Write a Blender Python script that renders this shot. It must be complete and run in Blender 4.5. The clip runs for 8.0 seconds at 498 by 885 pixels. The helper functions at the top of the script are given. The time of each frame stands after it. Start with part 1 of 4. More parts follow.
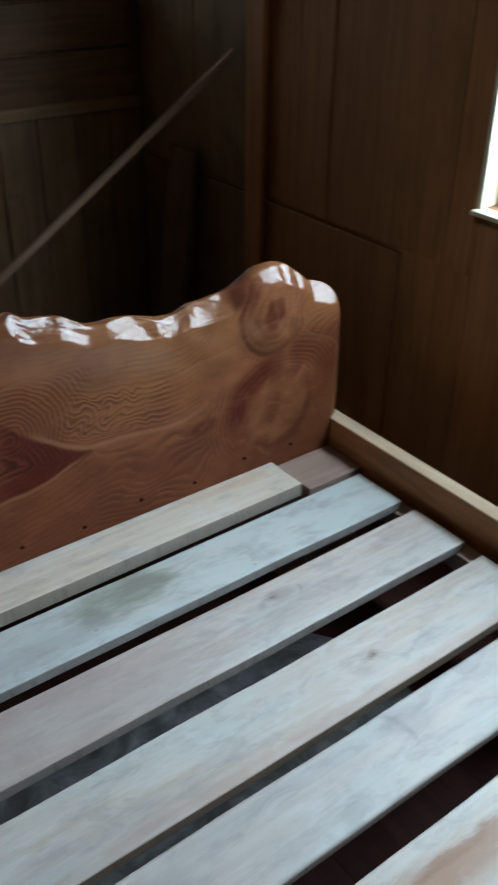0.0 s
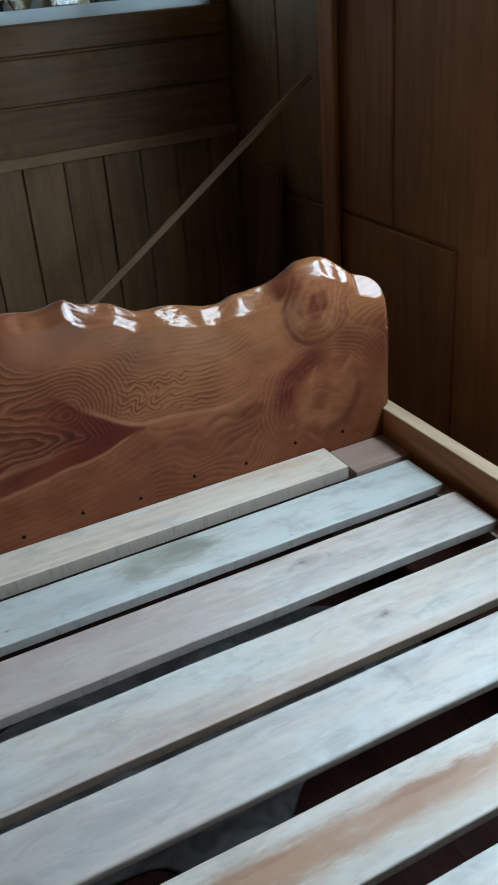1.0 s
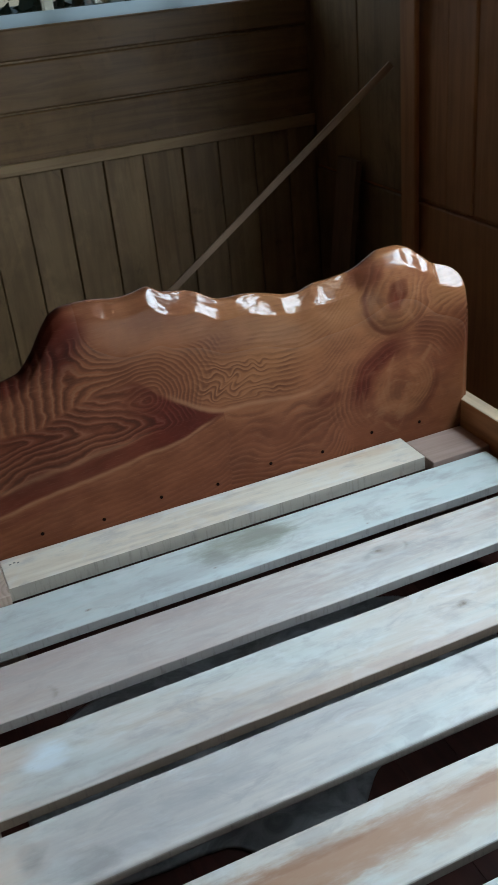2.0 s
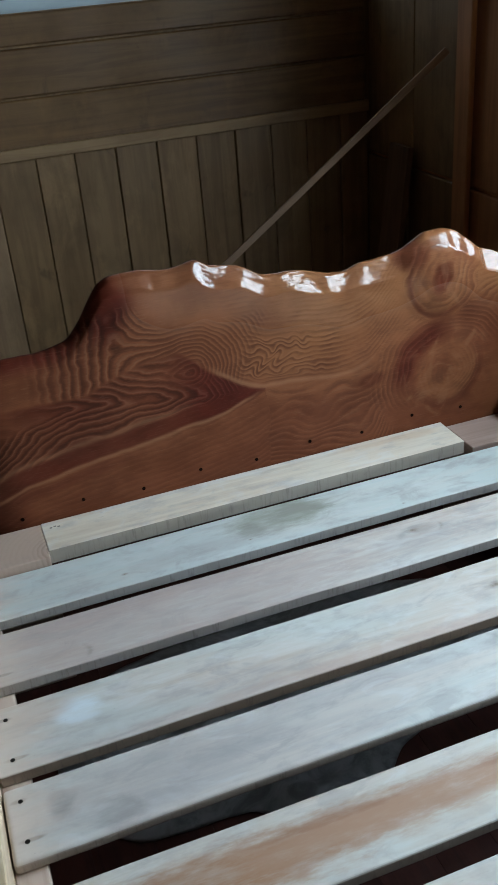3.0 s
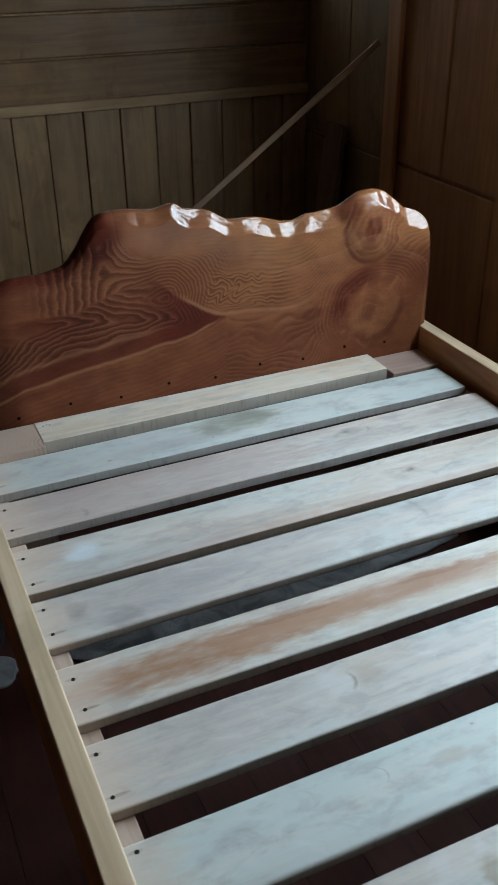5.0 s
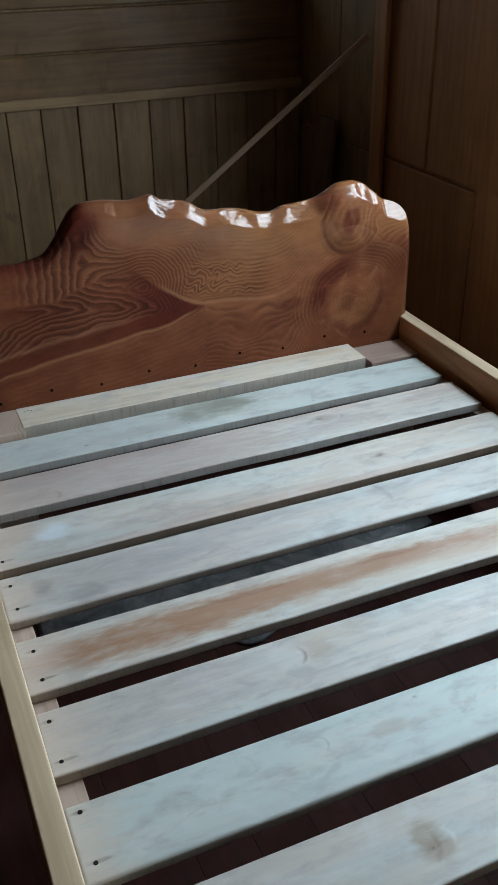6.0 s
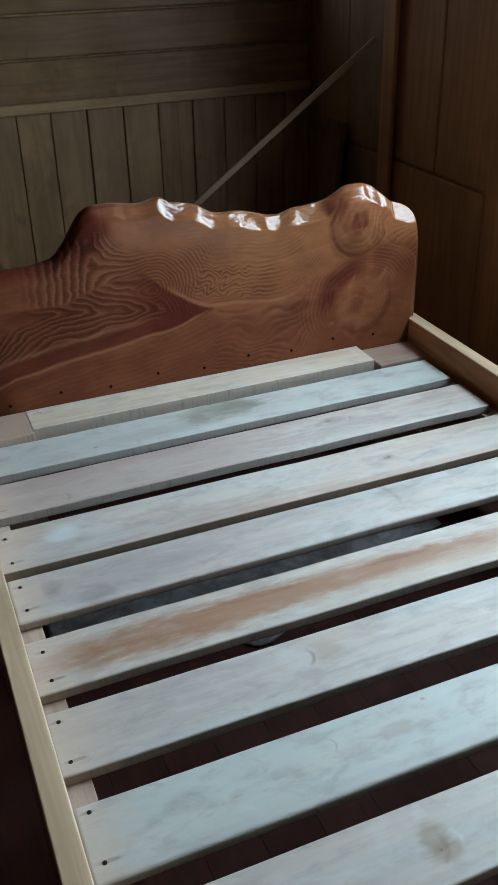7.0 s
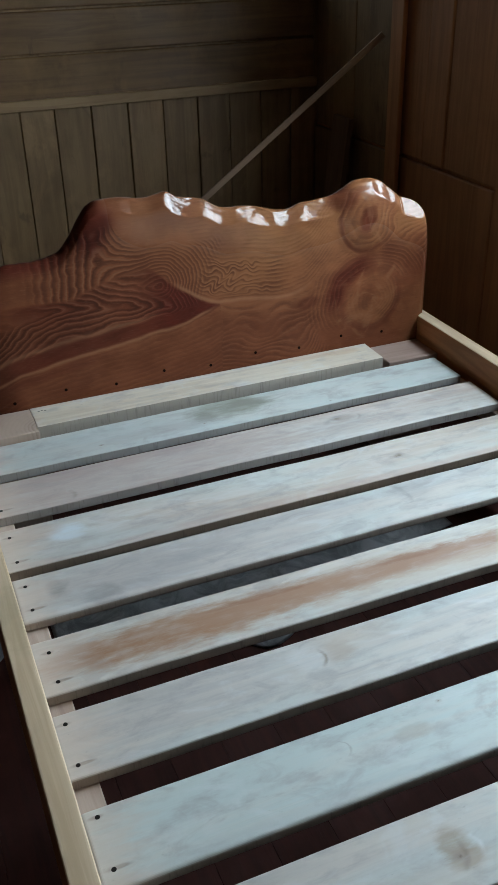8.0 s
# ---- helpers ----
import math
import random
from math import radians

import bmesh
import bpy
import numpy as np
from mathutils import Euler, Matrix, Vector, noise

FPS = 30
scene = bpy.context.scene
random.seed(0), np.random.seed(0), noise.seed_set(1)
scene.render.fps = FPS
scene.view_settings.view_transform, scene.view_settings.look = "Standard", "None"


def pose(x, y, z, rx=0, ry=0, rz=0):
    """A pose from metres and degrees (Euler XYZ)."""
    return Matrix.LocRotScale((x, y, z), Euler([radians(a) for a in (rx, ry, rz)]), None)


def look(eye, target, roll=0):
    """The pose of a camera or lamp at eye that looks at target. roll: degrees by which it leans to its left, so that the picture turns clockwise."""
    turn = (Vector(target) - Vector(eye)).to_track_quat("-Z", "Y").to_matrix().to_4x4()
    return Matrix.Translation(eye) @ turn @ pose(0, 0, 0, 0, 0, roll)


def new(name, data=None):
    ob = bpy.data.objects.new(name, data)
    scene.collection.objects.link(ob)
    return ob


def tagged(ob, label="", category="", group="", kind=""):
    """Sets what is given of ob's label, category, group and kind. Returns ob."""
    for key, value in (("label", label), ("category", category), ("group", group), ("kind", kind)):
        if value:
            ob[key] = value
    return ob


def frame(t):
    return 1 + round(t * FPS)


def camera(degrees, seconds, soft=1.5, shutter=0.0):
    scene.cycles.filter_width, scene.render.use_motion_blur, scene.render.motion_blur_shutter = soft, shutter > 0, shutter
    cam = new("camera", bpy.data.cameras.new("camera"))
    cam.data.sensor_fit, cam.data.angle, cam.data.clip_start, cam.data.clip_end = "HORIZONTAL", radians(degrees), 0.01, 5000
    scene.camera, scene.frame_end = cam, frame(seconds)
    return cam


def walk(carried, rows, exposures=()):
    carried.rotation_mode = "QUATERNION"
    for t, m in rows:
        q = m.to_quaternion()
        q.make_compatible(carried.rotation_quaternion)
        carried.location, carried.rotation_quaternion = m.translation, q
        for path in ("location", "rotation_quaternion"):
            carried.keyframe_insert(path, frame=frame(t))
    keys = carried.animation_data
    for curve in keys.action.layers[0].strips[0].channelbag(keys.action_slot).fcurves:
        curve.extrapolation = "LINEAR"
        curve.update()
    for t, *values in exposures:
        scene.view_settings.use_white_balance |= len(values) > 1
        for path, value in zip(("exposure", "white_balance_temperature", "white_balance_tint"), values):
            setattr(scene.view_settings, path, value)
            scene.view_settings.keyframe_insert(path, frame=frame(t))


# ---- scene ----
cam = camera(30.8, 8.0, 1.6, 0.5)
PATH = [
    (0, (-0.705, -1.577, 1.697), (0.33, -0.227, 0.645), 0.9),
    (0.2, (-0.668, -1.656, 1.669), (0.264, -0.205, 0.655), -1.6),
    (0.5, (-0.607, -1.8, 1.662), (0.238, -0.278, 0.678), -3.2),
    (1, (-0.582, -1.93, 1.648), (0.178, -0.35, 0.685), -4.5),
    (1.5, (-0.604, -1.928, 1.651), (0.084, -0.315, 0.689), -5.6),
    (3, (-0.639, -1.979, 1.613), (-0.097, -0.314, 0.647), -4.9),
    (3.5, (-0.695, -2.015, 1.618), (-0.19, -0.351, 0.629), -4.6),
    (3.7, (-0.764, -2.039, 1.616), (-0.251, -0.378, 0.628), -3.7),
    (4, (-0.862, -2.124, 1.627), (-0.31, -0.478, 0.634), -2.2),
    (4.2, (-0.925, -2.19, 1.621), (-0.299, -0.57, 0.63), -0.8),
    (4.5, (-0.957, -2.294, 1.65), (-0.271, -0.703, 0.652), -0.4),
    (5, (-0.936, -2.403, 1.656), (-0.23, -0.82, 0.659), -0.7),
    (5.2, (-0.906, -2.432, 1.663), (-0.211, -0.852, 0.652), -0.7),
    (6.5, (-0.835, -2.533, 1.65), (-0.18, -0.928, 0.653), -1.3),
    (7, (-0.842, -2.521, 1.658), (-0.195, -0.913, 0.66), -1.4),
    (7.5, (-0.849, -2.495, 1.647), (-0.203, -0.887, 0.65), -1.2),
    (8, (-0.85, -2.487, 1.627), (-0.204, -0.876, 0.634), -1.4),
]
walk(cam, [(t, look(eye, target, roll)) for t, eye, target, roll in PATH], [(0.0, -0.2, 6500, 10), (0.2, -0.07, 6500, 10), (0.5, -0.03, 6500, 10), (1.0, 0.05, 6500, 10), (1.7, 0.08, 6500, 10), (3.2, 0.04, 6530, 10), (4.5, -0.03, 6660, 10), (8.0, -0.02, 6660, 10)])

# ---- light ----
world = bpy.data.worlds.new("overcast_sky")
scene.world = world
world.use_nodes = True
sky = world.node_tree.nodes.new("ShaderNodeTexSky")
sky.sky_type, sky.sun_disc = "NISHITA", False
sky.sun_elevation, sky.sun_rotation = radians(38), radians(200)
world.node_tree.links.new(sky.outputs[0], world.node_tree.nodes["Background"].inputs[0])
world.node_tree.nodes["Background"].inputs[1].default_value = 0.1


def window_light(name, place, target, width, height, watts, colour):
    lamp = bpy.data.lights.new(name, "AREA")
    lamp.shape, lamp.size, lamp.size_y, lamp.energy, lamp.color = "RECTANGLE", width, height, watts, colour
    ob = new(name, lamp)
    ob.matrix_world = look(place, target)
    return ob


window_light("daylight_north", (0.37, 1.80, 1.70), (0.37, 0.0, 1.60), 1.40, 0.24, 1.4, (0.74, 0.90, 1.0))
window_light("daylight_east", (1.46, -0.95, 1.60), (0.0, -0.95, 1.25), 1.45, 0.95, 57, (0.685, 0.858, 1.0))

# ---- materials ----


class Nodes:
    """A short way to write a node material."""

    def __init__(self, name):
        self.mat = bpy.data.materials.new(name)
        self.mat.use_nodes = True
        self.tree = self.mat.node_tree
        self.bsdf = self.tree.nodes["Principled BSDF"]
        self.coord = self.tree.nodes.new("ShaderNodeTexCoord").outputs["Object"]

    def put(self, socket, value):
        if isinstance(value, bpy.types.NodeSocket):
            self.tree.links.new(value, socket)
        elif socket.type == "RGBA" and len(value) == 3:
            socket.default_value = (*value, 1)
        else:
            socket.default_value = value

    def scaled(self, scale, shift=(0, 0, 0), source=None):
        n = self.tree.nodes.new("ShaderNodeMapping")
        self.put(n.inputs["Vector"], source or self.coord)
        self.put(n.inputs["Scale"], scale)
        self.put(n.inputs["Location"], shift)
        return n.outputs[0]

    def noise(self, vector, scale=1.0, detail=4.0, rough=0.55, distort=0.0):
        n = self.tree.nodes.new("ShaderNodeTexNoise")
        for key, value in (("Vector", vector), ("Scale", scale), ("Detail", detail), ("Roughness", rough), ("Distortion", distort)):
            self.put(n.inputs[key], value)
        return n.outputs["Fac"]

    def math(self, operation, a, b=0.0, c=0.0):
        n = self.tree.nodes.new("ShaderNodeMath")
        n.operation = operation
        for socket, value in zip(n.inputs, (a, b, c)):
            self.put(socket, value)
        return n.outputs[0]

    def ramp(self, value, low, high, out0=0.0, out1=1.0):
        n = self.tree.nodes.new("ShaderNodeMapRange")
        n.interpolation_type = "SMOOTHSTEP"
        for k, v in enumerate((value, low, high, out0, out1)):
            self.put(n.inputs[k], v)
        return n.outputs[0]

    def mix(self, factor, a, b, blend="MIX"):
        n = self.tree.nodes.new("ShaderNodeMix")
        n.data_type, n.blend_type = "RGBA", blend
        self.put(n.inputs[0], factor)
        self.put(n.inputs[6], a)
        self.put(n.inputs[7], b)
        return n.outputs[2]

    def length(self, vector):
        n = self.tree.nodes.new("ShaderNodeVectorMath")
        n.operation = "LENGTH"
        self.put(n.inputs[0], vector)
        return n.outputs["Value"]

    def blob(self, centre, radius, ragged=0.5, soft=0.5):
        """1 inside a ragged patch, 0 outside it."""
        v = self.scaled(tuple(1 / r for r in radius), tuple(-c / r for c, r in zip(centre, radius)))
        d = self.math("ADD", self.length(v), self.math("MULTIPLY", self.math("SUBTRACT", self.noise(self.scaled((14, 52, 52)), 1.0, 5, 0.66), 0.5), ragged * 2))
        return self.ramp(d, 1 - soft, 1 + soft, 1, 0)

    def random(self):
        return self.tree.nodes.new("ShaderNodeObjectInfo").outputs["Random"]

    def attribute(self, name):
        n = self.tree.nodes.new("ShaderNodeAttribute")
        n.attribute_name = name
        return n.outputs["Fac"]

    def done(self, colour, rough=0.6, bump=None, strength=0.2, distance=0.002, coat=0.0, metal=0.0):
        self.put(self.bsdf.inputs["Base Color"], colour)
        self.put(self.bsdf.inputs["Roughness"], rough)
        self.put(self.bsdf.inputs["Metallic"], metal)
        self.put(self.bsdf.inputs["Coat Weight"], coat)
        self.put(self.bsdf.inputs["Coat Roughness"], 0.06)
        if bump is not None:
            n = self.tree.nodes.new("ShaderNodeBump")
            self.put(n.inputs["Height"], bump)
            n.inputs["Strength"].default_value, n.inputs["Distance"].default_value = strength, distance
            self.put(self.bsdf.inputs["Normal"], n.outputs[0])
        return self.mat


def board_material(name, light, dark, axis=0, rough=0.7, dirt=0.35, seed=0.0, coat=0.0, vary=0.25, marks=0.0):
    """Sawn or planed boards whose grain runs along one axis; each piece differs a little."""
    n = Nodes(name)
    far = [26.0, 26.0, 26.0]
    far[axis] = 1.6
    own = n.math("MULTIPLY", n.random(), 37.0)
    shift = n.tree.nodes.new("ShaderNodeCombineXYZ")
    for k in range(3):
        n.put(shift.inputs[k], own)
    place = n.tree.nodes.new("ShaderNodeVectorMath")
    n.put(place.inputs[0], n.coord)
    n.put(place.inputs[1], shift.outputs[0])
    v = place.outputs[0]
    grain = n.noise(n.scaled(tuple(far), (seed, seed, 0), v), 1.0, 6, 0.6, 1.2)
    fine = n.noise(n.scaled(tuple(f * 7 for f in far), (seed, 0, seed), v), 1.0, 3, 0.6)
    patch = n.noise(v, 3.5, 5, 0.6)
    colour = n.mix(n.ramp(grain, 0.35, 0.68), light, dark)
    colour = n.mix(n.math("MULTIPLY", n.ramp(patch, 0.45, 0.72), dirt), colour, tuple(0.45 * c for c in dark))
    colour = n.mix(n.math("MULTIPLY", n.random(), vary), colour, tuple(0.55 * c for c in light))
    if marks:
        spot = n.noise(n.scaled((1, 1, 0.55), (2, 6, seed), v), 11.0, 4, 0.6, 0.8)
        colour = n.mix(n.ramp(spot, 0.60, 0.74, 0, marks), colour, tuple(0.35 * c for c in dark))
        worn = n.noise(n.scaled((1, 1, 0.5), (8, 1, seed), v), 4.0, 6, 0.7, 0.5)
        colour = n.mix(n.ramp(worn, 0.50, 0.70, 0, marks), colour, tuple(1.5 * c for c in light))
    height = n.math("ADD", n.math("MULTIPLY", grain, 0.6), n.math("MULTIPLY", fine, 0.5))
    return n.done(colour, n.ramp(patch, 0.3, 0.7, rough - 0.08, rough + 0.1), height, 0.35, 0.002, coat)


def rail_material():
    """Boards with a pale planed edge on top, brown faces towards -x and paler other sides."""
    n = Nodes("planed_pine_rail")
    grain = n.noise(n.scaled((26, 1.6, 26)), 1.0, 6, 0.6, 1.2)
    patch = n.noise(n.coord, 5, 5, 0.6)
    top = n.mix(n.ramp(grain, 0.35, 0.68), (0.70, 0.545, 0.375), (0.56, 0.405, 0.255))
    top = n.mix(n.ramp(patch, 0.5, 0.72, 0, 0.35), top, (0.36, 0.31, 0.22))
    top = n.mix(n.math("MULTIPLY", n.blob((-0.78, -0.19, 0.447), (0.20, 0.29, 0.2), 0.10, 0.05), 0.95), top, (0.45, 0.315, 0.215))
    top = n.mix(n.math("MULTIPLY", n.blob((-0.775, -1.02, 0.447), (0.03, 0.10, 0.1), 0.6, 0.3), 0.35), top, (0.40, 0.31, 0.18))
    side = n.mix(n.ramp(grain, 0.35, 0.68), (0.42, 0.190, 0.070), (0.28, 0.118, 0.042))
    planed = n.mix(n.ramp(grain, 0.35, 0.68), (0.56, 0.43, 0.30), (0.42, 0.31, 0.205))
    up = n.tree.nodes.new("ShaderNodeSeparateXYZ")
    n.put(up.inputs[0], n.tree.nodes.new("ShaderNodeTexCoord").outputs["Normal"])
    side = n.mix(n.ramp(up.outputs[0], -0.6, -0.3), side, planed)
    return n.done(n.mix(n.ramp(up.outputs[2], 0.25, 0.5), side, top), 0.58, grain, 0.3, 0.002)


def end_grain_material():
    """Sawn end grain with year rings on top, plain pine on the sides."""
    n = Nodes("pine_end_grain")
    d = n.length(n.scaled((1, 1, 0), (-0.13, 0.05, 0)))
    warp = n.noise(n.coord, 14, 4, 0.6)
    ring = n.math("FRACT", n.math("ADD", n.math("MULTIPLY", d, 80), n.math("MULTIPLY", warp, 2.2)))
    f = n.math("MULTIPLY", n.ramp(ring, 0.3, 0.85), n.ramp(ring, 0.88, 1.0, 1, 0))
    f = n.math("MULTIPLY", f, n.ramp(d, 0.035, 0.085, 1, 0.12))
    patch = n.noise(n.coord, 22, 5, 0.6)
    colour = n.mix(n.math("MULTIPLY", f, 0.70), (0.46, 0.345, 0.275), (0.30, 0.21, 0.16))
    colour = n.mix(n.ramp(patch, 0.5, 0.75, 0, 0.4), colour, (0.30, 0.25, 0.22))
    return n.done(colour, 0.7, patch, 0.3, 0.002)


def slat_material(name, light, dark, seed, patches=(), knots=(), wash=0.5, wash_colour=(0.62, 0.66, 0.66), face=(0.350, 0.310, 0.262), flecks=()):
    """Raw planed pine: pale, washed with grey and blue stain, with knots and heartwood patches of its own."""
    n = Nodes(name)
    v = n.coord
    grain = n.noise(n.scaled((1.4, 24, 24), (seed, seed * 3, 0)), 1.0, 6, 0.62, 1.0)
    fine = n.noise(n.scaled((5, 190, 190), (seed, seed, 0)), 1.0, 3, 0.6)
    cloud = n.noise(n.scaled((2.2, 7, 7), (seed * 5, seed, 0)), 1.0, 5, 0.6, 0.5)
    colour = n.mix(n.ramp(grain, 0.36, 0.7), light, dark)
    colour = n.mix(n.math("MULTIPLY", n.ramp(cloud, 0.38, 0.66), wash), colour, wash_colour)
    blotch = n.noise(n.scaled((9, 22, 22), (seed, 4 + seed, 0)), 1.0, 5, 0.65)
    colour = n.mix(n.math("MULTIPLY", n.ramp(blotch, 0.46, 0.72), 0.55), colour, (0.35, 0.335, 0.34))
    lines = n.noise(n.scaled((2.2, 85, 85), (seed * 7, 2, 0)), 1.0, 4, 0.65, 0.8)
    colour = n.mix(n.ramp(lines, 0.50, 0.72, 0, 0.14), colour, tuple(0.62 * c for c in dark))
    veil = n.noise(n.scaled((4, 11, 11), (seed * 3, 9, 0)), 1.0, 6, 0.7, 0.6)
    colour = n.mix(n.ramp(veil, 0.54, 0.70, 0, 0.35), colour, (0.66, 0.66, 0.65))
    # cloudy mottling: chalky and smoky spots
    mottle = n.noise(n.scaled((8, 17, 17), (seed * 4, 3, 0)), 1.0, 5, 0.6, 0.9)
    colour = n.mix(n.ramp(mottle, 0.54, 0.68, 0, 0.34), colour, (0.66, 0.685, 0.69))
    colour = n.mix(n.ramp(mottle, 0.32, 0.46, 0.42, 0), colour, (0.345, 0.335, 0.335))
    streak = n.noise(n.scaled((9, 44, 44), (seed * 2, 1, 0)), 1.0, 6, 0.72, 0.15)
    for centre, radius, tint, amount in patches:
        f = n.math("MULTIPLY", n.blob(centre, radius, 0.70, 0.42), n.math("MULTIPLY", n.ramp(streak, 0.34, 0.58, 0.68 * amount, amount), n.ramp(mottle, 0.36, 0.62, 1.0, 0.88)))
        colour = n.mix(f, colour, tint)
    for (x, y), r in knots:
        # a smudged knot: a small uneven core and a soft flake beside it
        d = n.length(n.scaled((0.6 / r, 1 / r, 0.4 / r), (-0.6 * x / r, -y / r, 0)))
        d = n.math("ADD", d, n.math("MULTIPLY", n.math("SUBTRACT", n.noise(v, 75, 5, 0.7), 0.5), 2.6))
        f = n.math("MULTIPLY", n.ramp(d, 0.6, 2.4, 1, 0), n.ramp(streak, 0.35, 0.6, 0.25, 0.7))
        colour = n.mix(f, colour, (0.31, 0.265, 0.23))
        colour = n.mix(n.ramp(d, 0.0, 0.9, 0.85, 0), colour, (0.19, 0.14, 0.10))
    for (x, y), (rx, ry), (ax, ay), wide, tint, amount in flecks:
        # a torn or curled grain mark: part of an oval rim, open on the far side
        bent = n.scaled((1 / rx, 1 / ry, 0), (-x / rx, -y / ry, 0))
        facing = n.tree.nodes.new("ShaderNodeVectorMath")
        facing.operation = "DOT_PRODUCT"
        n.put(facing.inputs[0], bent)
        facing.inputs[1].default_value = (ax, ay, 0)
        off = n.math("ABSOLUTE", n.math("ADD", n.math("SUBTRACT", n.length(bent), 1.0), n.math("MULTIPLY", n.math("SUBTRACT", n.noise(v, 45, 4, 0.65), 0.5), 0.5)))
        f = n.math("MULTIPLY", n.ramp(off, 0.0, 1.7 * wide, 1, 0), n.math("MULTIPLY", n.ramp(facing.outputs["Value"], 0.2, 0.95), n.ramp(streak, 0.32, 0.58, 0.25, 0.75)))
        colour = n.mix(n.math("MULTIPLY", f, amount), colour, tint)
    # warm tone towards the screwed end: bounce light from the rail, put into the colour
    colour = n.mix(n.math("MULTIPLY", n.blob((-0.80, 0, 0), (0.12, 0.5, 0.5), 0.9, 0.5), 0.6), colour, (0.60, 0.50, 0.43))
    # fine dark flecks and short scratches
    fleck = n.noise(n.scaled((45, 130, 130), (seed, seed, 2)), 1.0, 3, 0.6)
    colour = n.mix(n.ramp(fleck, 0.66, 0.80, 0, 0.35), colour, (0.22, 0.20, 0.18))
    # saw-cut sides: rough, with the strokes of the blade, and darkened for their shade
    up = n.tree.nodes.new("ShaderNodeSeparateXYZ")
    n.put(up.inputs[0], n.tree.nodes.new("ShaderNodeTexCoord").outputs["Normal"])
    sawn_shade = n.ramp(up.outputs[2], 0.25, 0.6, 1, 0)
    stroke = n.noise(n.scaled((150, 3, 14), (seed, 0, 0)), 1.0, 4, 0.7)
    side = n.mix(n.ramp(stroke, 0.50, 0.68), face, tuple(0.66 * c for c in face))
    colour = n.mix(n.math("MULTIPLY", sawn_shade, 0.84), colour, side)
    height = n.math("ADD", n.math("MULTIPLY", grain, 0.4), n.math("MULTIPLY", fine, 0.6))
    height = n.math("ADD", height, n.math("MULTIPLY", sawn_shade, stroke))
    return n.done(colour, n.ramp(cloud, 0.3, 0.7, 0.46, 0.62), height, 0.25, 0.0015)


def headboard_material():
    """Lacquered slab: five sets of year rings stored on the slab, dark heart and pale sapwood."""
    n = Nodes("lacquered_burl")
    heart, golden = n.attribute("heart"), n.attribute("gold")
    wobble = n.noise(n.scaled((20, 20, 32)), 1.0, 3, 0.55)
    depth = n.noise(n.scaled((7, 7, 11), (3, 1, 5)), 1.0, 4, 0.6)
    edge = n.ramp(n.noise(n.scaled((9, 9, 14), (7, 0, 2)), 1.0, 3, 0.6), 0.3, 0.7, 0.10, 0.45)
    patchy = n.ramp(n.noise(n.scaled((11, 11, 17), (4, 9, 1)), 1.0, 4, 0.6), 0.34, 0.62, 0.30, 1.0)
    red = n.mix(n.ramp(depth, 0.3, 0.7), (0.205, 0.070, 0.031), (0.150, 0.047, 0.020))
    gold = n.mix(n.ramp(depth, 0.3, 0.7), (0.258, 0.107, 0.043), (0.188, 0.072, 0.029))
    deep = n.mix(n.ramp(depth, 0.3, 0.7), (0.100, 0.0165, 0.0088), (0.064, 0.0105, 0.0062))
    colour = n.mix(heart, n.mix(golden, red, gold), deep)
    late_wood = n.mix(heart, (0.074, 0.024, 0.012), (0.034, 0.008, 0.0055))
    early_wood = n.mix(heart, (0.275, 0.134, 0.072), (0.205, 0.084, 0.056))
    for k in range(5):
        phase = n.math("ADD", n.attribute("rings_%d" % k), n.math("MULTIPLY", wobble, 0.7 if k > 1 else 1.0))
        amount = n.math("MULTIPLY", n.attribute("show_%d" % k), n.math("MULTIPLY", patchy, 0.95) if k > 1 else n.ramp(depth, 0.25, 0.7, 0.70, 0.95))
        late = n.math("FRACT", phase)
        line = n.math("MULTIPLY", n.ramp(late, edge, 0.80), n.ramp(late, 0.82, 1.0, 1, 0))
        early = n.math("MULTIPLY", n.ramp(late, 0.0, 0.10), n.ramp(late, 0.10, 0.42, 1, 0))
        second = n.math("FRACT", n.math("MULTIPLY", phase, 3.0))
        thin = n.math("MULTIPLY", n.ramp(second, 0.4, 0.85), n.ramp(second, 0.9, 1.0, 1, 0))
        colour = n.mix(n.math("MULTIPLY", line, amount), colour, late_wood)
        colour = n.mix(n.math("MULTIPLY", thin, n.math("MULTIPLY", amount, 0.22)), colour, late_wood)
        colour = n.mix(n.math("MULTIPLY", early, n.math("MULTIPLY", amount, 0.42)), colour, early_wood)
    colour = n.mix(n.math("MULTIPLY", n.attribute("brim"), 0.55), colour, (0.300, 0.150, 0.082))
    cloud = n.noise(n.scaled((4, 4, 5), (1, 8, 5)), 1.0, 5, 0.65, 0.6)
    colour = n.mix(n.ramp(cloud, 0.48, 0.75, 0, 0.40), colour, (0.095, 0.032, 0.018))
    # cloudy, swirling wood in the burl and the lower knot
    swirl = n.noise(n.scaled((13, 13, 13), (2, 5, 1)), 1.0, 3, 0.5, 1.2)
    burl = n.attribute("burl")
    colour = n.mix(n.math("MULTIPLY", burl, n.ramp(swirl, 0.46, 0.70, 0, 0.60)), colour, (0.100, 0.036, 0.018))
    colour = n.mix(n.math("MULTIPLY", burl, n.ramp(swirl, 0.28, 0.50, 0.50, 0)), colour, (0.270, 0.135, 0.068))
    # long fine pores, and short flecks of light across the grain
    pores = n.noise(n.scaled((24, 24, 380), (1, 2, 3)), 1.0, 3, 0.6)
    colour = n.mix(n.ramp(pores, 0.54, 0.72, 0, 0.30), colour, (0.07, 0.024, 0.014))
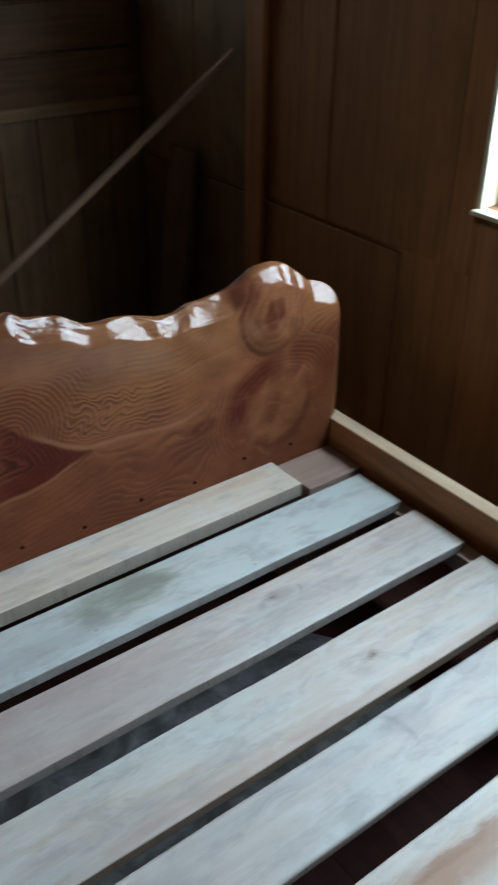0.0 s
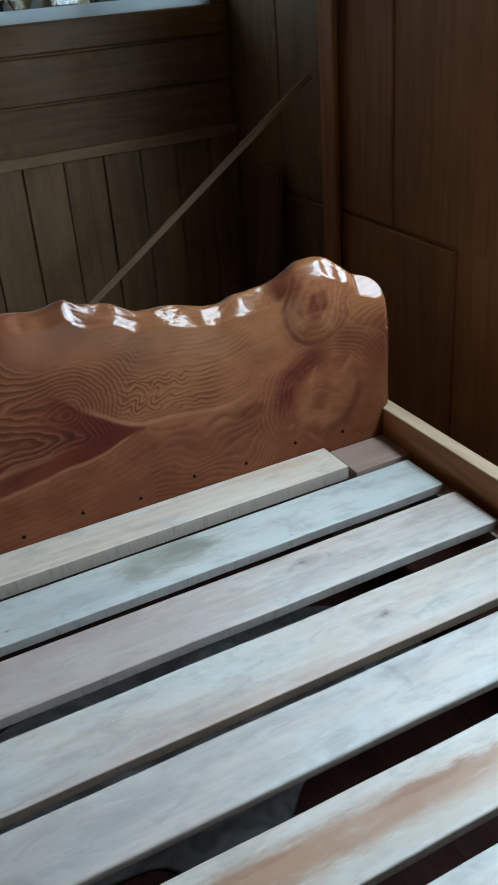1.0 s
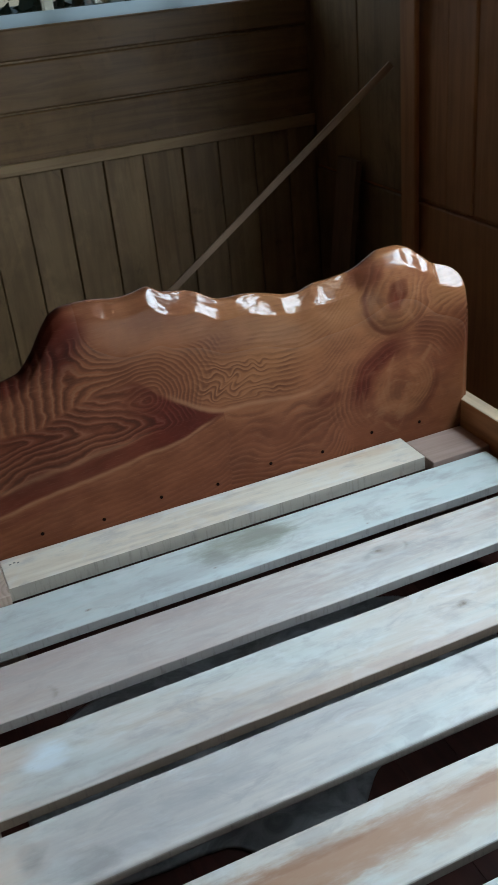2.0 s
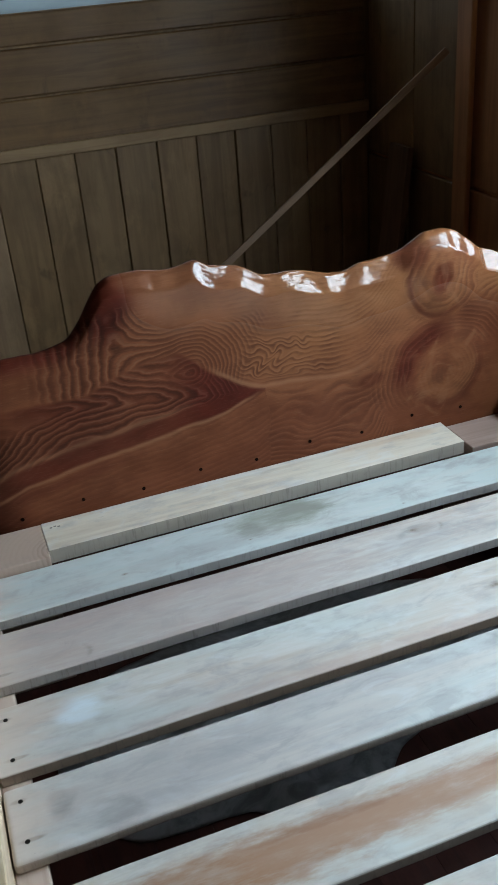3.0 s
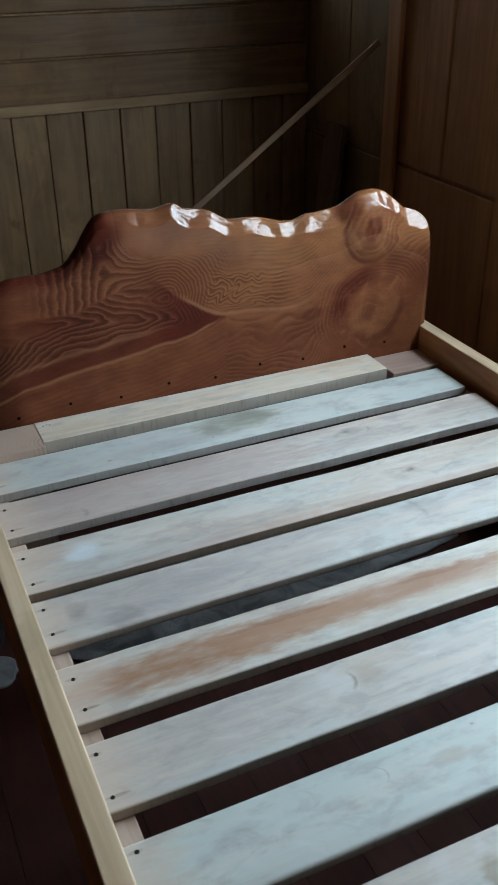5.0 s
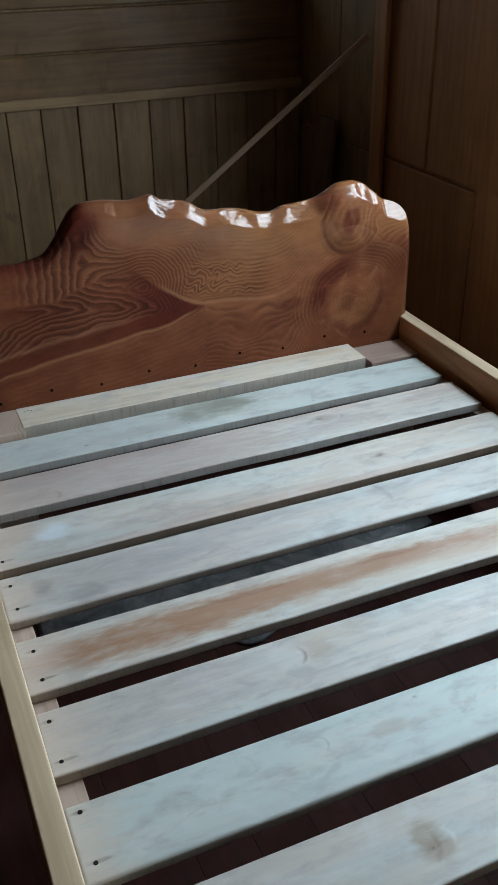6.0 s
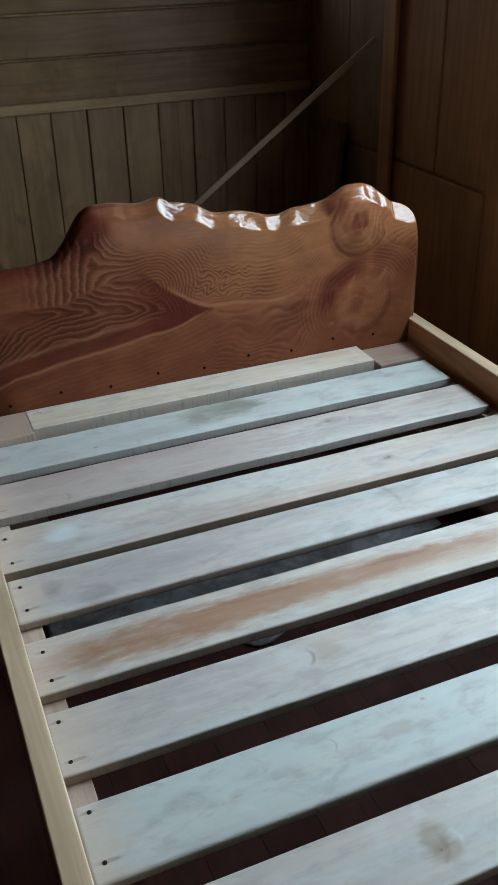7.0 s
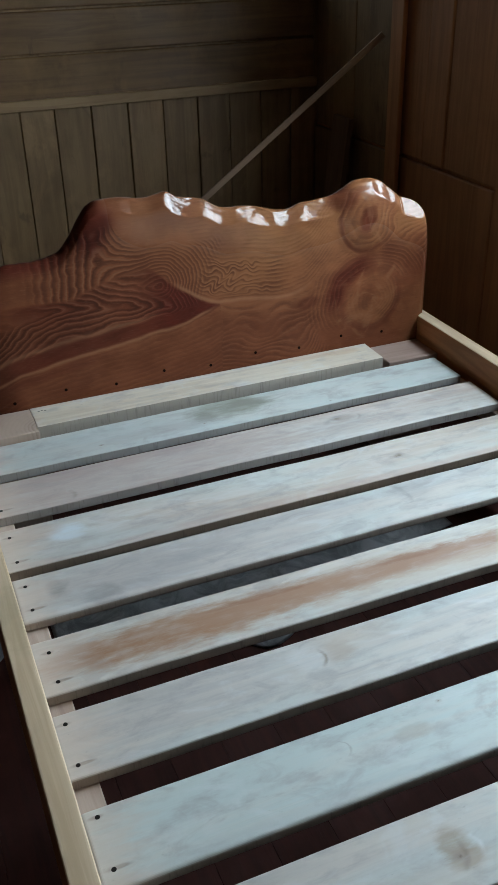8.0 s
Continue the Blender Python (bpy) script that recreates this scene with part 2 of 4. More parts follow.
    colour = n.mix(n.ramp(pores, 0.30, 0.44, 0.22, 0), colour, early_wood)
    ripple = n.noise(n.scaled((14, 14, 14)), 1.0, 3, 0.5)
    n.put(n.bsdf.inputs["Coat IOR"], 1.62)
    n.put(n.bsdf.inputs["Specular IOR Level"], 0.05)
    lacquer = n.attribute("lacquer")
    mat = n.done(colour, 0.55, ripple, 0.08, 0.004, n.ramp(lacquer, 0, 1, 0.10, 1.0))
    n.put(n.bsdf.inputs["Coat Roughness"], n.ramp(lacquer, 0, 1, 0.36, 0.09))
    return mat


def plain_material(name, colour, rough=0.6, metal=0.0, vary=0.15, scale=14):
    n = Nodes(name)
    f = n.noise(n.coord, scale, 5, 0.6)
    return n.done(n.mix(n.ramp(f, 0.35, 0.7, 0, 1), colour, tuple(c * (1 - vary) for c in colour)), rough, f, 0.15, 0.002, 0.0, metal)


def glass_material():
    n = Nodes("window_glass")
    n.put(n.bsdf.inputs["Transmission Weight"], 1.0)
    return n.done((0.95, 0.97, 0.97), 0.02)


def milky_material():
    """Thin plastic that lets daylight through."""
    n = Nodes("milky_plastic")
    f = n.noise(n.scaled((6, 6, 40)), 1.0, 4, 0.6)
    thin = n.tree.nodes.new("ShaderNodeBsdfTranslucent")
    n.put(thin.inputs["Color"], n.mix(f, (0.80, 0.86, 0.88), (0.66, 0.74, 0.78)))
    n.tree.links.new(thin.outputs[0], n.tree.nodes["Material Output"].inputs["Surface"])
    return n.mat


def film_material():
    n = Nodes("grey_plastic_film")
    f = n.noise(n.coord, 9, 6, 0.65, 1.5)
    return n.done(n.mix(n.ramp(f, 0.35, 0.65), (0.27, 0.275, 0.285), (0.50, 0.505, 0.52)), n.ramp(f, 0.3, 0.7, 0.28, 0.45), f, 0.5, 0.008)


PANEL = board_material("varnished_wall_boards", (0.262, 0.158, 0.070), (0.184, 0.104, 0.043), 2, 0.58, 0.4, marks=0.55)
PANEL_FLAT = board_material("varnished_horizontal_boards", (0.200, 0.106, 0.036), (0.134, 0.066, 0.022), 0, 0.58, 0.4, marks=0.4)
PANEL_EAST = board_material("brown_varnished_boards", (0.50, 0.228, 0.090), (0.37, 0.157, 0.060), 2, 0.62, 0.3)
PALE_POST = board_material("pale_door_casing_wood", (0.37, 0.240, 0.130), (0.28, 0.175, 0.092), 2, 0.6, 0.4, marks=0.4)
PALE_TRIM = board_material("pale_batten_wood", (0.37, 0.235, 0.115), (0.26, 0.155, 0.072), 0, 0.6, 0.2)
FLOOR = board_material("red_brown_painted_boards", (0.078, 0.0145, 0.0072), (0.048, 0.0085, 0.0045), 1, 0.76, 0.4)
CEIL = board_material("ceiling_boards", (0.16, 0.10, 0.05), (0.11, 0.065, 0.033), 1, 0.6, 0.3)
RAIL = rail_material()
CLEAT = slat_material("fresh_pine_cleat", (0.70, 0.62, 0.50), (0.58, 0.48, 0.37), 7.7, (((0.35, -0.02, 0.38), (0.10, 0.02, 0.1), (0.56, 0.40, 0.27), 0.5), ((0.48, -0.03, 0.38), (0.06, 0.02, 0.1), (0.55, 0.38, 0.25), 0.5)), (), 0.3, (0.66, 0.65, 0.60))
END_GRAIN = end_grain_material()
END_PLAIN = board_material("greyish_pink_pine_post", (0.40, 0.285, 0.235), (0.32, 0.22, 0.18), 0, 0.65, 0.25, vary=0.05)
LEDGER = board_material("pinkish_pine_ledger", (0.53, 0.42, 0.35), (0.41, 0.30, 0.24), 1, 0.6, 0.15, vary=0.05)
STICK = board_material("grey_weathered_lath", (0.40, 0.262, 0.172), (0.29, 0.182, 0.115), 0, 0.7, 0.2)
UNSEEN_WALL = board_material("dark_unseen_wall_boards", (0.09, 0.045, 0.022), (0.06, 0.03, 0.015), 2, 0.6, 0.3)
OFFCUT = board_material("brown_offcut_wood", (0.20, 0.115, 0.065), (0.14, 0.078, 0.044), 0, 0.65, 0.3)
DOORWAY_DARK = board_material("dark_doorway_backing", (0.08, 0.05, 0.035), (0.05, 0.03, 0.02), 2, 0.6, 0.3)
LACQUER = headboard_material()
STEEL = plain_material("black_screw_steel", (0.02, 0.018, 0.016), 0.5, 0.6)
IRON = plain_material("dark_iron", (0.03, 0.025, 0.02), 0.5, 0.5)
HOLE = plain_material("hole_shade", (0.012, 0.005, 0.004), 1.0)
HOLE.node_tree.nodes["Principled BSDF"].inputs["Specular IOR Level"].default_value = 0.0
WHITE = plain_material("cream_window_paint", (0.82, 0.77, 0.60), 0.5)
MILKY = milky_material()
GLASS, FILM = glass_material(), film_material()
# the floor scrap's lit corner and its shaded rest, as two colours
FILM_LIT = plain_material("lit_film_corner", (0.29, 0.30, 0.315), 0.7, 0.0, 0.3, 30)
FILM_SHADED = plain_material("shaded_plastic_film", (0.040, 0.036, 0.030), 0.8, 0.0, 0.55, 16)
PENCIL = plain_material("pencil_lead", (0.16, 0.15, 0.145), 0.7)
LEAF = plain_material("dark_foliage", (0.03, 0.05, 0.02), 0.7)

# ---- building helpers ----


def part(name, bm, material, parent=None, label="", at=(0, 0, 0), smooth=False):
    """Links a bmesh as one mesh object, under a thing or under a part."""
    mesh = bpy.data.meshes.new(name)
    bm.normal_update()
    bm.to_mesh(mesh)
    bm.free()
    mesh.materials.append(material)
    if smooth:
        for p in mesh.polygons:
            p.use_smooth = True
    ob = new(name, mesh)
    ob.location = at
    if parent:
        ob.parent = parent
    return tagged(ob, label)


def shared(name, mesh, parent, at):
    ob = new(name, mesh)
    ob.location, ob.parent = at, parent
    return ob


def bar(low, high, bevel=0.003, segments=2):
    """A board from its low to its high corner, with eased edges."""
    bm = bmesh.new()
    bmesh.ops.create_cube(bm, size=1)
    for v in bm.verts:
        v.co = [(l + h) / 2 + c * (h - l) for c, l, h in zip(v.co, low, high)]
    if bevel:
        bmesh.ops.bevel(bm, geom=bm.edges[:], offset=bevel, segments=segments, affect="EDGES", profile=0.6)
    return bm


def merge(bms):
    out = bmesh.new()
    for b in bms:
        mesh = bpy.data.meshes.new("piece")
        b.to_mesh(mesh)
        b.free()
        out.from_mesh(mesh)
        bpy.data.meshes.remove(mesh)
    return out


def thing(name, label, category, at=(0, 0, 0), group="", kind=""):
    ob = new(name)
    ob.location = at
    return tagged(ob, label, category, group, kind)


# ---- the room ----
EAST, NORTH, WEST, SOUTH, TOP = 1.17, 1.59, -2.30, -4.30, 2.50

# floor: boards along the bed on a dark sub-floor
floor = part("floor", bar((WEST - 0.2, SOUTH - 0.2, -0.12), (EAST + 0.2, NORTH + 0.2, -0.022), 0), FLOOR, None, "dark red-brown painted plank floor")
tagged(floor, "", "floor", "", "structure")
# ceiling out of view, toned dark to cut bounce light
ceiling = part("ceiling", bar((WEST - 0.2, SOUTH - 0.2, TOP), (EAST + 0.2, NORTH + 0.2, TOP + 0.1), 0), CEIL, None, "boarded wooden ceiling")
tagged(ceiling, "", "ceiling", "", "structure")

# north wall with its long window
WIN_L, WIN_R, WIN_B, WIN_T = -0.34, 1.10, 1.455, 1.90
wall_north = part("wall_north", merge([
    bar((-0.3895, NORTH + 0.02, -0.1), (EAST + 0.2, NORTH + 0.12, WIN_B), 0),
    bar((-0.3895, NORTH + 0.02, WIN_T), (EAST + 0.2, NORTH + 0.12, TOP), 0),
    bar((-0.3895, NORTH + 0.02, WIN_B), (WIN_L, NORTH + 0.12, WIN_T), 0),
    bar((WIN_R, NORTH + 0.02, WIN_B), (EAST + 0.2, NORTH + 0.12, WIN_T), 0),
    bar((-1.60, NORTH + 0.02, 2.162), (-0.39, NORTH + 0.12, TOP), 0),
    bar((WEST - 0.2, NORTH + 0.02, -0.1), (-1.6005, NORTH + 0.12, TOP), 0),
]), PANEL, None, "varnished board wall with a batten at wainscot height")
tagged(wall_north, "", "wall", "", "structure")
wall_east = part("wall_east", merge([
    bar((EAST + 0.02, -0.09, -0.1), (EAST + 0.12, NORTH + 0.02, TOP), 0),
    bar((EAST + 0.02, SOUTH, -0.1), (EAST + 0.12, -1.80, TOP), 0),
    bar((EAST + 0.02, -1.80, -0.1), (EAST + 0.12, -0.09, 0.99), 0),
    bar((EAST + 0.02, -1.80, 2.15), (EAST + 0.12, -0.09, TOP), 0),
]), PANEL_EAST, None, "dark brown varnished board wall")
tagged(wall_east, "", "wall", "", "structure")
# unseen walls added to close the room, dark to hold back fill light
wall_west = part("wall_west", bar((WEST - 0.12, SOUTH, -0.1), (WEST, NORTH + 0.02, TOP), 0), UNSEEN_WALL, None, "unseen plain board wall, kept dark to cut fill light")
tagged(wall_west, "", "wall", "", "structure")
wall_south = part("wall_south", bar((WEST - 0.12, SOUTH - 0.12, -0.1), (EAST + 0.12, SOUTH, TOP), 0), UNSEEN_WALL, None, "unseen plain board wall, kept dark to cut fill light")
tagged(wall_south, "", "wall", "", "structure")


def board(name, low, high, material, parent, bevel=0.004, label=""):
    """One board with its own origin at its middle."""
    mid = [(a + b) / 2 for a, b in zip(low, high)]
    return part(name, bar([a - m for a, m in zip(low, mid)], [b - m for b, m in zip(high, mid)], bevel, 1), material, parent, label, mid)


# north wall boards
SEAMS = (-0.388, -0.224, -0.076, 0.084, 0.248, 0.412, 0.575, 0.730, 0.887, 1.040, EAST - 0.004)
for k, (left, right) in enumerate(zip(SEAMS, SEAMS[1:])):
    gap = 0.0042 if k == 4 else 0.0030 if k in (3, 6) else 0.0018
    board("plank", (left + gap, NORTH + 0.002 * (k % 3), 0.0), (right - 0.0018, NORTH + 0.02, 0.966), PANEL, wall_north, 0.003)
for low, high in ((0.984, 1.173), (1.180, 1.343), (1.351, 1.454)):
    board("plank", (-0.384, NORTH, low), (EAST - 0.012, NORTH + 0.02, high), PANEL_FLAT, wall_north, 0.005)
board("plank", (WIN_R + 0.03, NORTH, 1.458), (EAST - 0.006, NORTH + 0.02, TOP), PANEL, wall_north)
board("plank", (-0.34, NORTH, WIN_T + 0.006), (WIN_R + 0.026, NORTH + 0.02, TOP), PANEL_FLAT, wall_north)
board("batten", (-0.42, NORTH - 0.022, 0.964), (EAST - 0.006, NORTH - 0.0005, 1.008), PALE_TRIM, wall_north, 0.003, "pale wooden batten")

# door casing beside a dark doorway
casing = thing("door_1", "pale wooden door casing beside a dark doorway", "door", (-0.49, NORTH, 0), "", "structure")
part("door_post", bar((-0.105, -0.012, 0), (0.10, 0.10, 2.06), 0.004), PALE_POST, casing)
part("door_post", bar((-1.11, -0.012, 0), (-1.01, 0.10, 2.06), 0.004), PALE_POST, casing)
part("door_head", bar((-1.11, -0.010, 2.062), (0.10, 0.10, 2.16), 0.004), PALE_POST, casing)
# added backing; its dark colour stands in for the unlit space behind
part("door_leaf", bar((-1.008, 0.07, 0.01), (-0.107, 0.11, 2.058), 0.003), DOORWAY_DARK, casing, "dark boards added to fill the unlit doorway")
part("strike_plate", bar((-0.098, -0.017, 0.95), (-0.062, -0.0125, 1.0), 0.001), IRON, casing, "dark iron strike plate")


def window(name, label, at, turn, width, height, bars):
    """A wooden window: frame, mullions, sill and panes, facing the room along -y before it is turned."""
    w = thing(name, label, "window", at, "", "structure")
    w.rotation_euler = (0, 0, radians(turn))
    f = 0.045
    frame_bm = merge([
        bar((0, 0, 0), (f, 0.06, height), 0.004), bar((width - f, 0, 0), (width, 0.06, height), 0.004),
        bar((f, 0, height - f), (width - f, 0.06, height), 0.004)])
    part("window_frame", frame_bm, WHITE, w)
    clear = (width - 2 * f) / bars
    for i in range(1, bars):
        part("mullion", bar((f + i * clear - 0.018, 0.012, 0.001), (f + i * clear + 0.018, 0.05, height - f - 0.001), 0.003), WHITE, w)
    for i in range(bars):
        pane = part("pane", bar((f + i * clear + 0.019, 0.03, 0.001), (f + (i + 1) * clear - 0.019, 0.034, height - f - 0.001), 0), GLASS, w)
        pane.visible_shadow = False
    return w


win_n = window("window_1", "long wooden window with pale frame and milky strip", (WIN_L, NORTH + 0.03, WIN_B), 0, WIN_R - WIN_L, WIN_T - WIN_B, 3)
part("milky_strip", bar((0.004, -0.022, 0.002), (WIN_R - WIN_L - 0.004, -0.018, 0.045), 0.001), MILKY, win_n, "milky white plastic strip along the foot of the panes")
win_e = window("window_2", "cream-painted wooden window", (EAST + 0.06, -0.09, 0.99), -90, 1.71, 1.16, 2)
part("window_sill", bar((0.001, -0.09, -0.014), (1.709, 0.0595, -0.001), 0.004), WHITE, win_e)
part("jamb_lining", bar((0.001, -0.066, 0.0), (0.016, -0.0005, 1.159), 0.002), WHITE, win_e, "cream-painted jamb lining")

# east wall: upper and lower boards with a ledge between them
# boards beyond y 0.8 use the darker PANEL for the shade in that corner
cuts_up = (NORTH, 1.22, 0.85, 0.645, 0.495, -0.002)
for a, b in zip(cuts_up, cuts_up[1:]):
    d = 0.003 * math.sin(a * 17)
    board("plank", (EAST + d, b + 0.002, 0.80), (EAST + 0.02, a - 0.002, TOP), PANEL if b > 0.8 else PANEL_EAST, wall_east)
cuts_low = (NORTH, 1.25, 0.85, 0.168, -0.10, -0.42, -0.75, -1.08, -1.40, -1.80)
for a, b in zip(cuts_low, cuts_low[1:]):
    board("plank", (EAST + 0.003 * math.sin(a * 11), b + 0.002, 0.0), (EAST + 0.02, a - 0.002, 0.786 if b > -0.1 else 0.95), PANEL if b > 0.8 else PANEL_EAST, wall_east)
board("ledge", (EAST + 0.014, -0.002, 0.788), (EAST + 0.02, NORTH - 0.03, 0.7995), PANEL_EAST, wall_east, 0.002)
board("window_casing", (EAST - 0.006, -0.088, 0.80), (EAST + 0.02, -0.006, 2.2), PANEL_EAST, wall_east, 0.004)
board("batten", (EAST - 0.035, 0.782, 0.0), (EAST - 0.014, 0.872, TOP), PANEL_EAST, wall_east, 0.004)

# floor boards
x = WEST
k = 0
while x < EAST:
    wide = 0.128 + 0.004 * math.sin(k * 1.7)
    board("plank", (x + 0.0004, SOUTH, -0.022), (min(x + wide, EAST) - 0.0004, NORTH, 0.0003 * (k % 3)), FLOOR, floor, 0.0006)
    x, k = x + wide, k + 1

# ---- the bed ----
SLAT_TOP, THICK = 0.36, 0.0265
bed = thing("bed", "unfinished pine slatted bed with a lacquered live-edge headboard", "bed", (0, 0, 0))

# headboard outline: height of the natural edge along its length
EDGE_X = (-0.775, -0.768, -0.745, -0.697, -0.677, -0.643, -0.603, -0.557, -0.497, -0.450, -0.411, -0.377, -0.342, -0.316, -0.285, -0.230, -0.150, -0.085, -0.045, 0.020, 0.095, 0.170, 0.295, 0.350, 0.420, 0.460, 0.500, 0.540, 0.580, 0.620, 0.660, 0.700, 0.745, 0.780, 0.800, 0.809, 0.812)
EDGE_Z = (0.42, 0.560, 0.640, 0.710, 0.747, 0.781, 0.806, 0.817, 0.816, 0.822, 0.835, 0.870, 0.923, 0.954, 0.967, 0.968, 0.957, 0.967, 0.948, 0.935, 0.899, 0.895, 0.868, 0.881, 0.886, 0.894, 0.912, 0.930, 0.932, 0.921, 0.894, 0.862, 0.844, 0.822, 0.785, 0.740, 0.640)
SLAB = 0.062
BOSS, KNOT, TIP = (0.575, 0.806), (0.60, 0.535), (0.065, 0.604)


def smooth_curve(xs, ys, at):
    """A monotone-tangent cubic through the given heights."""
    xs, ys, at = np.array(xs), np.array(ys), np.asarray(at)
    h, d = np.diff(xs), np.diff(ys) / np.diff(xs)
    m = np.r_[d[0], np.where(d[:-1] * d[1:] > 0, 2 * d[:-1] * d[1:] / (d[:-1] + d[1:] + 1e-12), 0), d[-1]]
    i = np.clip(np.searchsorted(xs, at) - 1, 0, len(h) - 1)
    t = (at - xs[i]) / h[i]
    return ((2 * t**3 - 3 * t**2 + 1) * ys[i] + (t**3 - 2 * t**2 + t) * h[i] * m[i] + (3 * t**2 - 2 * t**3) * ys[i + 1] + (t**3 - t**2) * h[i] * m[i + 1])


def step(a, b, v):
    t = np.clip((v - a) / (b - a), 0, 1)
    return t * t * (3 - 2 * t)


def grain_field(fx, fz):
    """Fields over the slab's face: five sets of year rings and how strongly each shows, dark heart, golden wood, burl, lacquer."""
    def wave(a, b, c, d):
        return np.array([noise.noise((x * a, z * b, c)) for x, z in zip(fx, fz)]) * d

    n1, n2, n3 = wave(3.1, 4.2, 0.3, 1), wave(9, 13, 4.7, 1), wave(26, 34, 9.1, 1)
    # the wood itself is warped, so that no ring runs true
    px = fx + 0.009 * n2 + wave(22, 26, 1.1, 0.005)
    pz = fz + wave(11, 10, 6.3, 0.006) + wave(30, 40, 2.2, 0.0022)
    crest = smooth_curve(EDGE_X, EDGE_Z, np.clip(px, EDGE_X[0], EDGE_X[-1]))
    upper = smooth_curve((-0.80, -0.60, -0.42, -0.28, -0.17, -0.10, -0.04, 0.03, 0.07, 0.14, 0.20, 0.28, 0.35, 0.42, 0.50, 0.82), (0.685, 0.70, 0.695, 0.735, 0.75, 0.70, 0.665, 0.625, 0.610, 0.608, 0.602, 0.597, 0.61, 0.67, 0.76, 0.95), px)
    lower = smooth_curve((-0.80, -0.71, -0.635, -0.57, -0.50, -0.35, -0.20, -0.10, -0.045, 0.03, 0.07, 0.25, 0.45, 0.82), (0.38, 0.43, 0.46, 0.485, 0.50, 0.526, 0.54, 0.555, 0.567, 0.59, 0.604, 0.585, 0.52, 0.40), px)
    up, down = pz - upper, lower - pz
    inside = np.where(px > TIP[0], -0.05, np.minimum(-up, -down))
    in_heart = step(-0.006, 0.006, inside)
    quiet = step(0.062, 0.045, -down) * in_heart

    # chevrons in the heart, closer together towards its tip
    axis = np.minimum(0.605 + 0.135 * np.maximum(TIP[0] - px, 0), 0.678) - 0.38 * np.maximum(-0.42 - px, 0) ** 1.15 + 0.008 * n1
    off = np.sqrt((pz - axis) ** 2 + 0.003 ** 2)
    chevron = px + np.where(pz > axis, 2.3, 3.7) * off
    rings_0 = 15.5 * chevron + 40 * np.maximum(px + 0.10, 0) + 1.6 * n1 + 1.0 * n2 + 0.2 * n3
    show_0 = in_heart * (1 - 0.92 * quiet) * (0.95 - 0.50 * step(-0.15, -0.05, px)) * (1 - 0.75 * step(-0.44, -0.54, px) * step(-0.02, 0.01, pz - axis))

    # rings round the swirl above the heart, stretched into a fan towards the hump
    dx = px + 0.13
    rise = 0.85 - 0.79 * step(-0.03, -0.20, dx)
    swirl = np.sqrt((dx / np.where(dx < 0, 2.35, 1.15)) ** 2 + rise * (pz - 0.695) ** 2)
    rings_1 = 96 * swirl + 0.9 * n1 + 0.6 * n2 + 0.15 * n3
    show_1 = step(-0.56, -0.44, px) * step(0.05, -0.01, px - 0.4 * (pz - 0.70)) * step(0.03, 0.0, pz - 0.80 - 0.07 * step(-0.18, -0.26, px) + 0.015 * n2) * step(-0.004, 0.012, up) * (1.0 - 0.30 * step(-0.25, -0.15, px))
    eye = np.hypot((px + 0.125) * 0.7, pz - 0.70)
    show_1 = np.maximum(show_1, 0.45 * step(0.055, 0.03, eye))
    show_0 = show_0 * (1 - 0.8 * step(0.06, 0.03, eye))

    # nested bowls beyond the tip, broken into teeth and small eyes
    zone = step(-0.03, 0.03, px) * step(0.33, 0.22, px) * step(0.012, 0.035, up) * step(0.155, 0.11, up)
    tooth = np.sin(6.283 * (px / 0.058 + 2.5 * (pz - 0.70) + 1.1 * n2)) * (0.5 + 0.6 * n3)
    rings_2 = 72 * up + zone * (1.1 * tooth * step(0.30, 0.08, px) + 1.5 * n2 + 0.3 * n3) + 0.8 * n1 + 0.3 * n2
    show_2 = step(-0.035, 0.02, px - 0.4 * (pz - 0.70)) * step(0.50, 0.40, px) * step(0.0, 0.012, up) * step(0.24, 0.16, up) * (0.36 + 0.50 * zone * (1 + 0.5 * n3))

    # the plain wood above and below
    rings_3 = np.where(up > 0, 88 * (pz - 0.22 * crest), np.where(px > TIP[0], 46 * (upper - pz) + 1.8 * n1 + 1.2 * n2, 60 * down)) + 1.0 * n1 + 0.4 * n2
    show_3 = np.where(up > 0, 0.20 * step(0.15, 0.20, up) * (1 + n2) * step(-0.26, -0.15, px), np.where(px > TIP[0], 0.46 * (1 + 0.8 * n2) * step(0.0, 0.02, -up), (0.22 + 0.15 * n1) * step(-0.004, 0.004, down)))

    # rings that wrap round the lower knot, and the burl over it
    arm = np.hypot((px - KNOT[0]) * 0.92, pz - KNOT[1])
    knob = np.hypot(px - BOSS[0], pz - BOSS[1]) + 0.008 * n2 + 0.004 * n3
    in_boss = knob < 0.118
    rings_4 = np.where(in_boss, 44 * knob + 1.2 * n1 + 1.4 * n2, 72 * arm + 1.2 * n1 + 1.5 * n2)
    left_arc = step(0.03, -0.06, px - KNOT[0]) * step(-0.10, -0.02, pz - KNOT[1])
    top_arc = step(0.05, 0.10, pz - KNOT[1])
    around = step(0.105, 0.125, arm) * step(0.235, 0.185, arm) * np.clip(left_arc + top_arc, 0, 1)
    show_4 = np.where(in_boss, 0.42 + 0.4 * n2, 0.55 * around * (1 + 0.7 * n2) + 0.30 * step(0.11, 0.08, arm) * (1 + n2))
    fade = 1 - step(0.24, 0.19, arm) * step(0.36, 0.42, px)
    fade = fade * (1 - step(0.15, 0.11, knob))
    show_2, show_3 = show_2 * fade, show_3 * fade

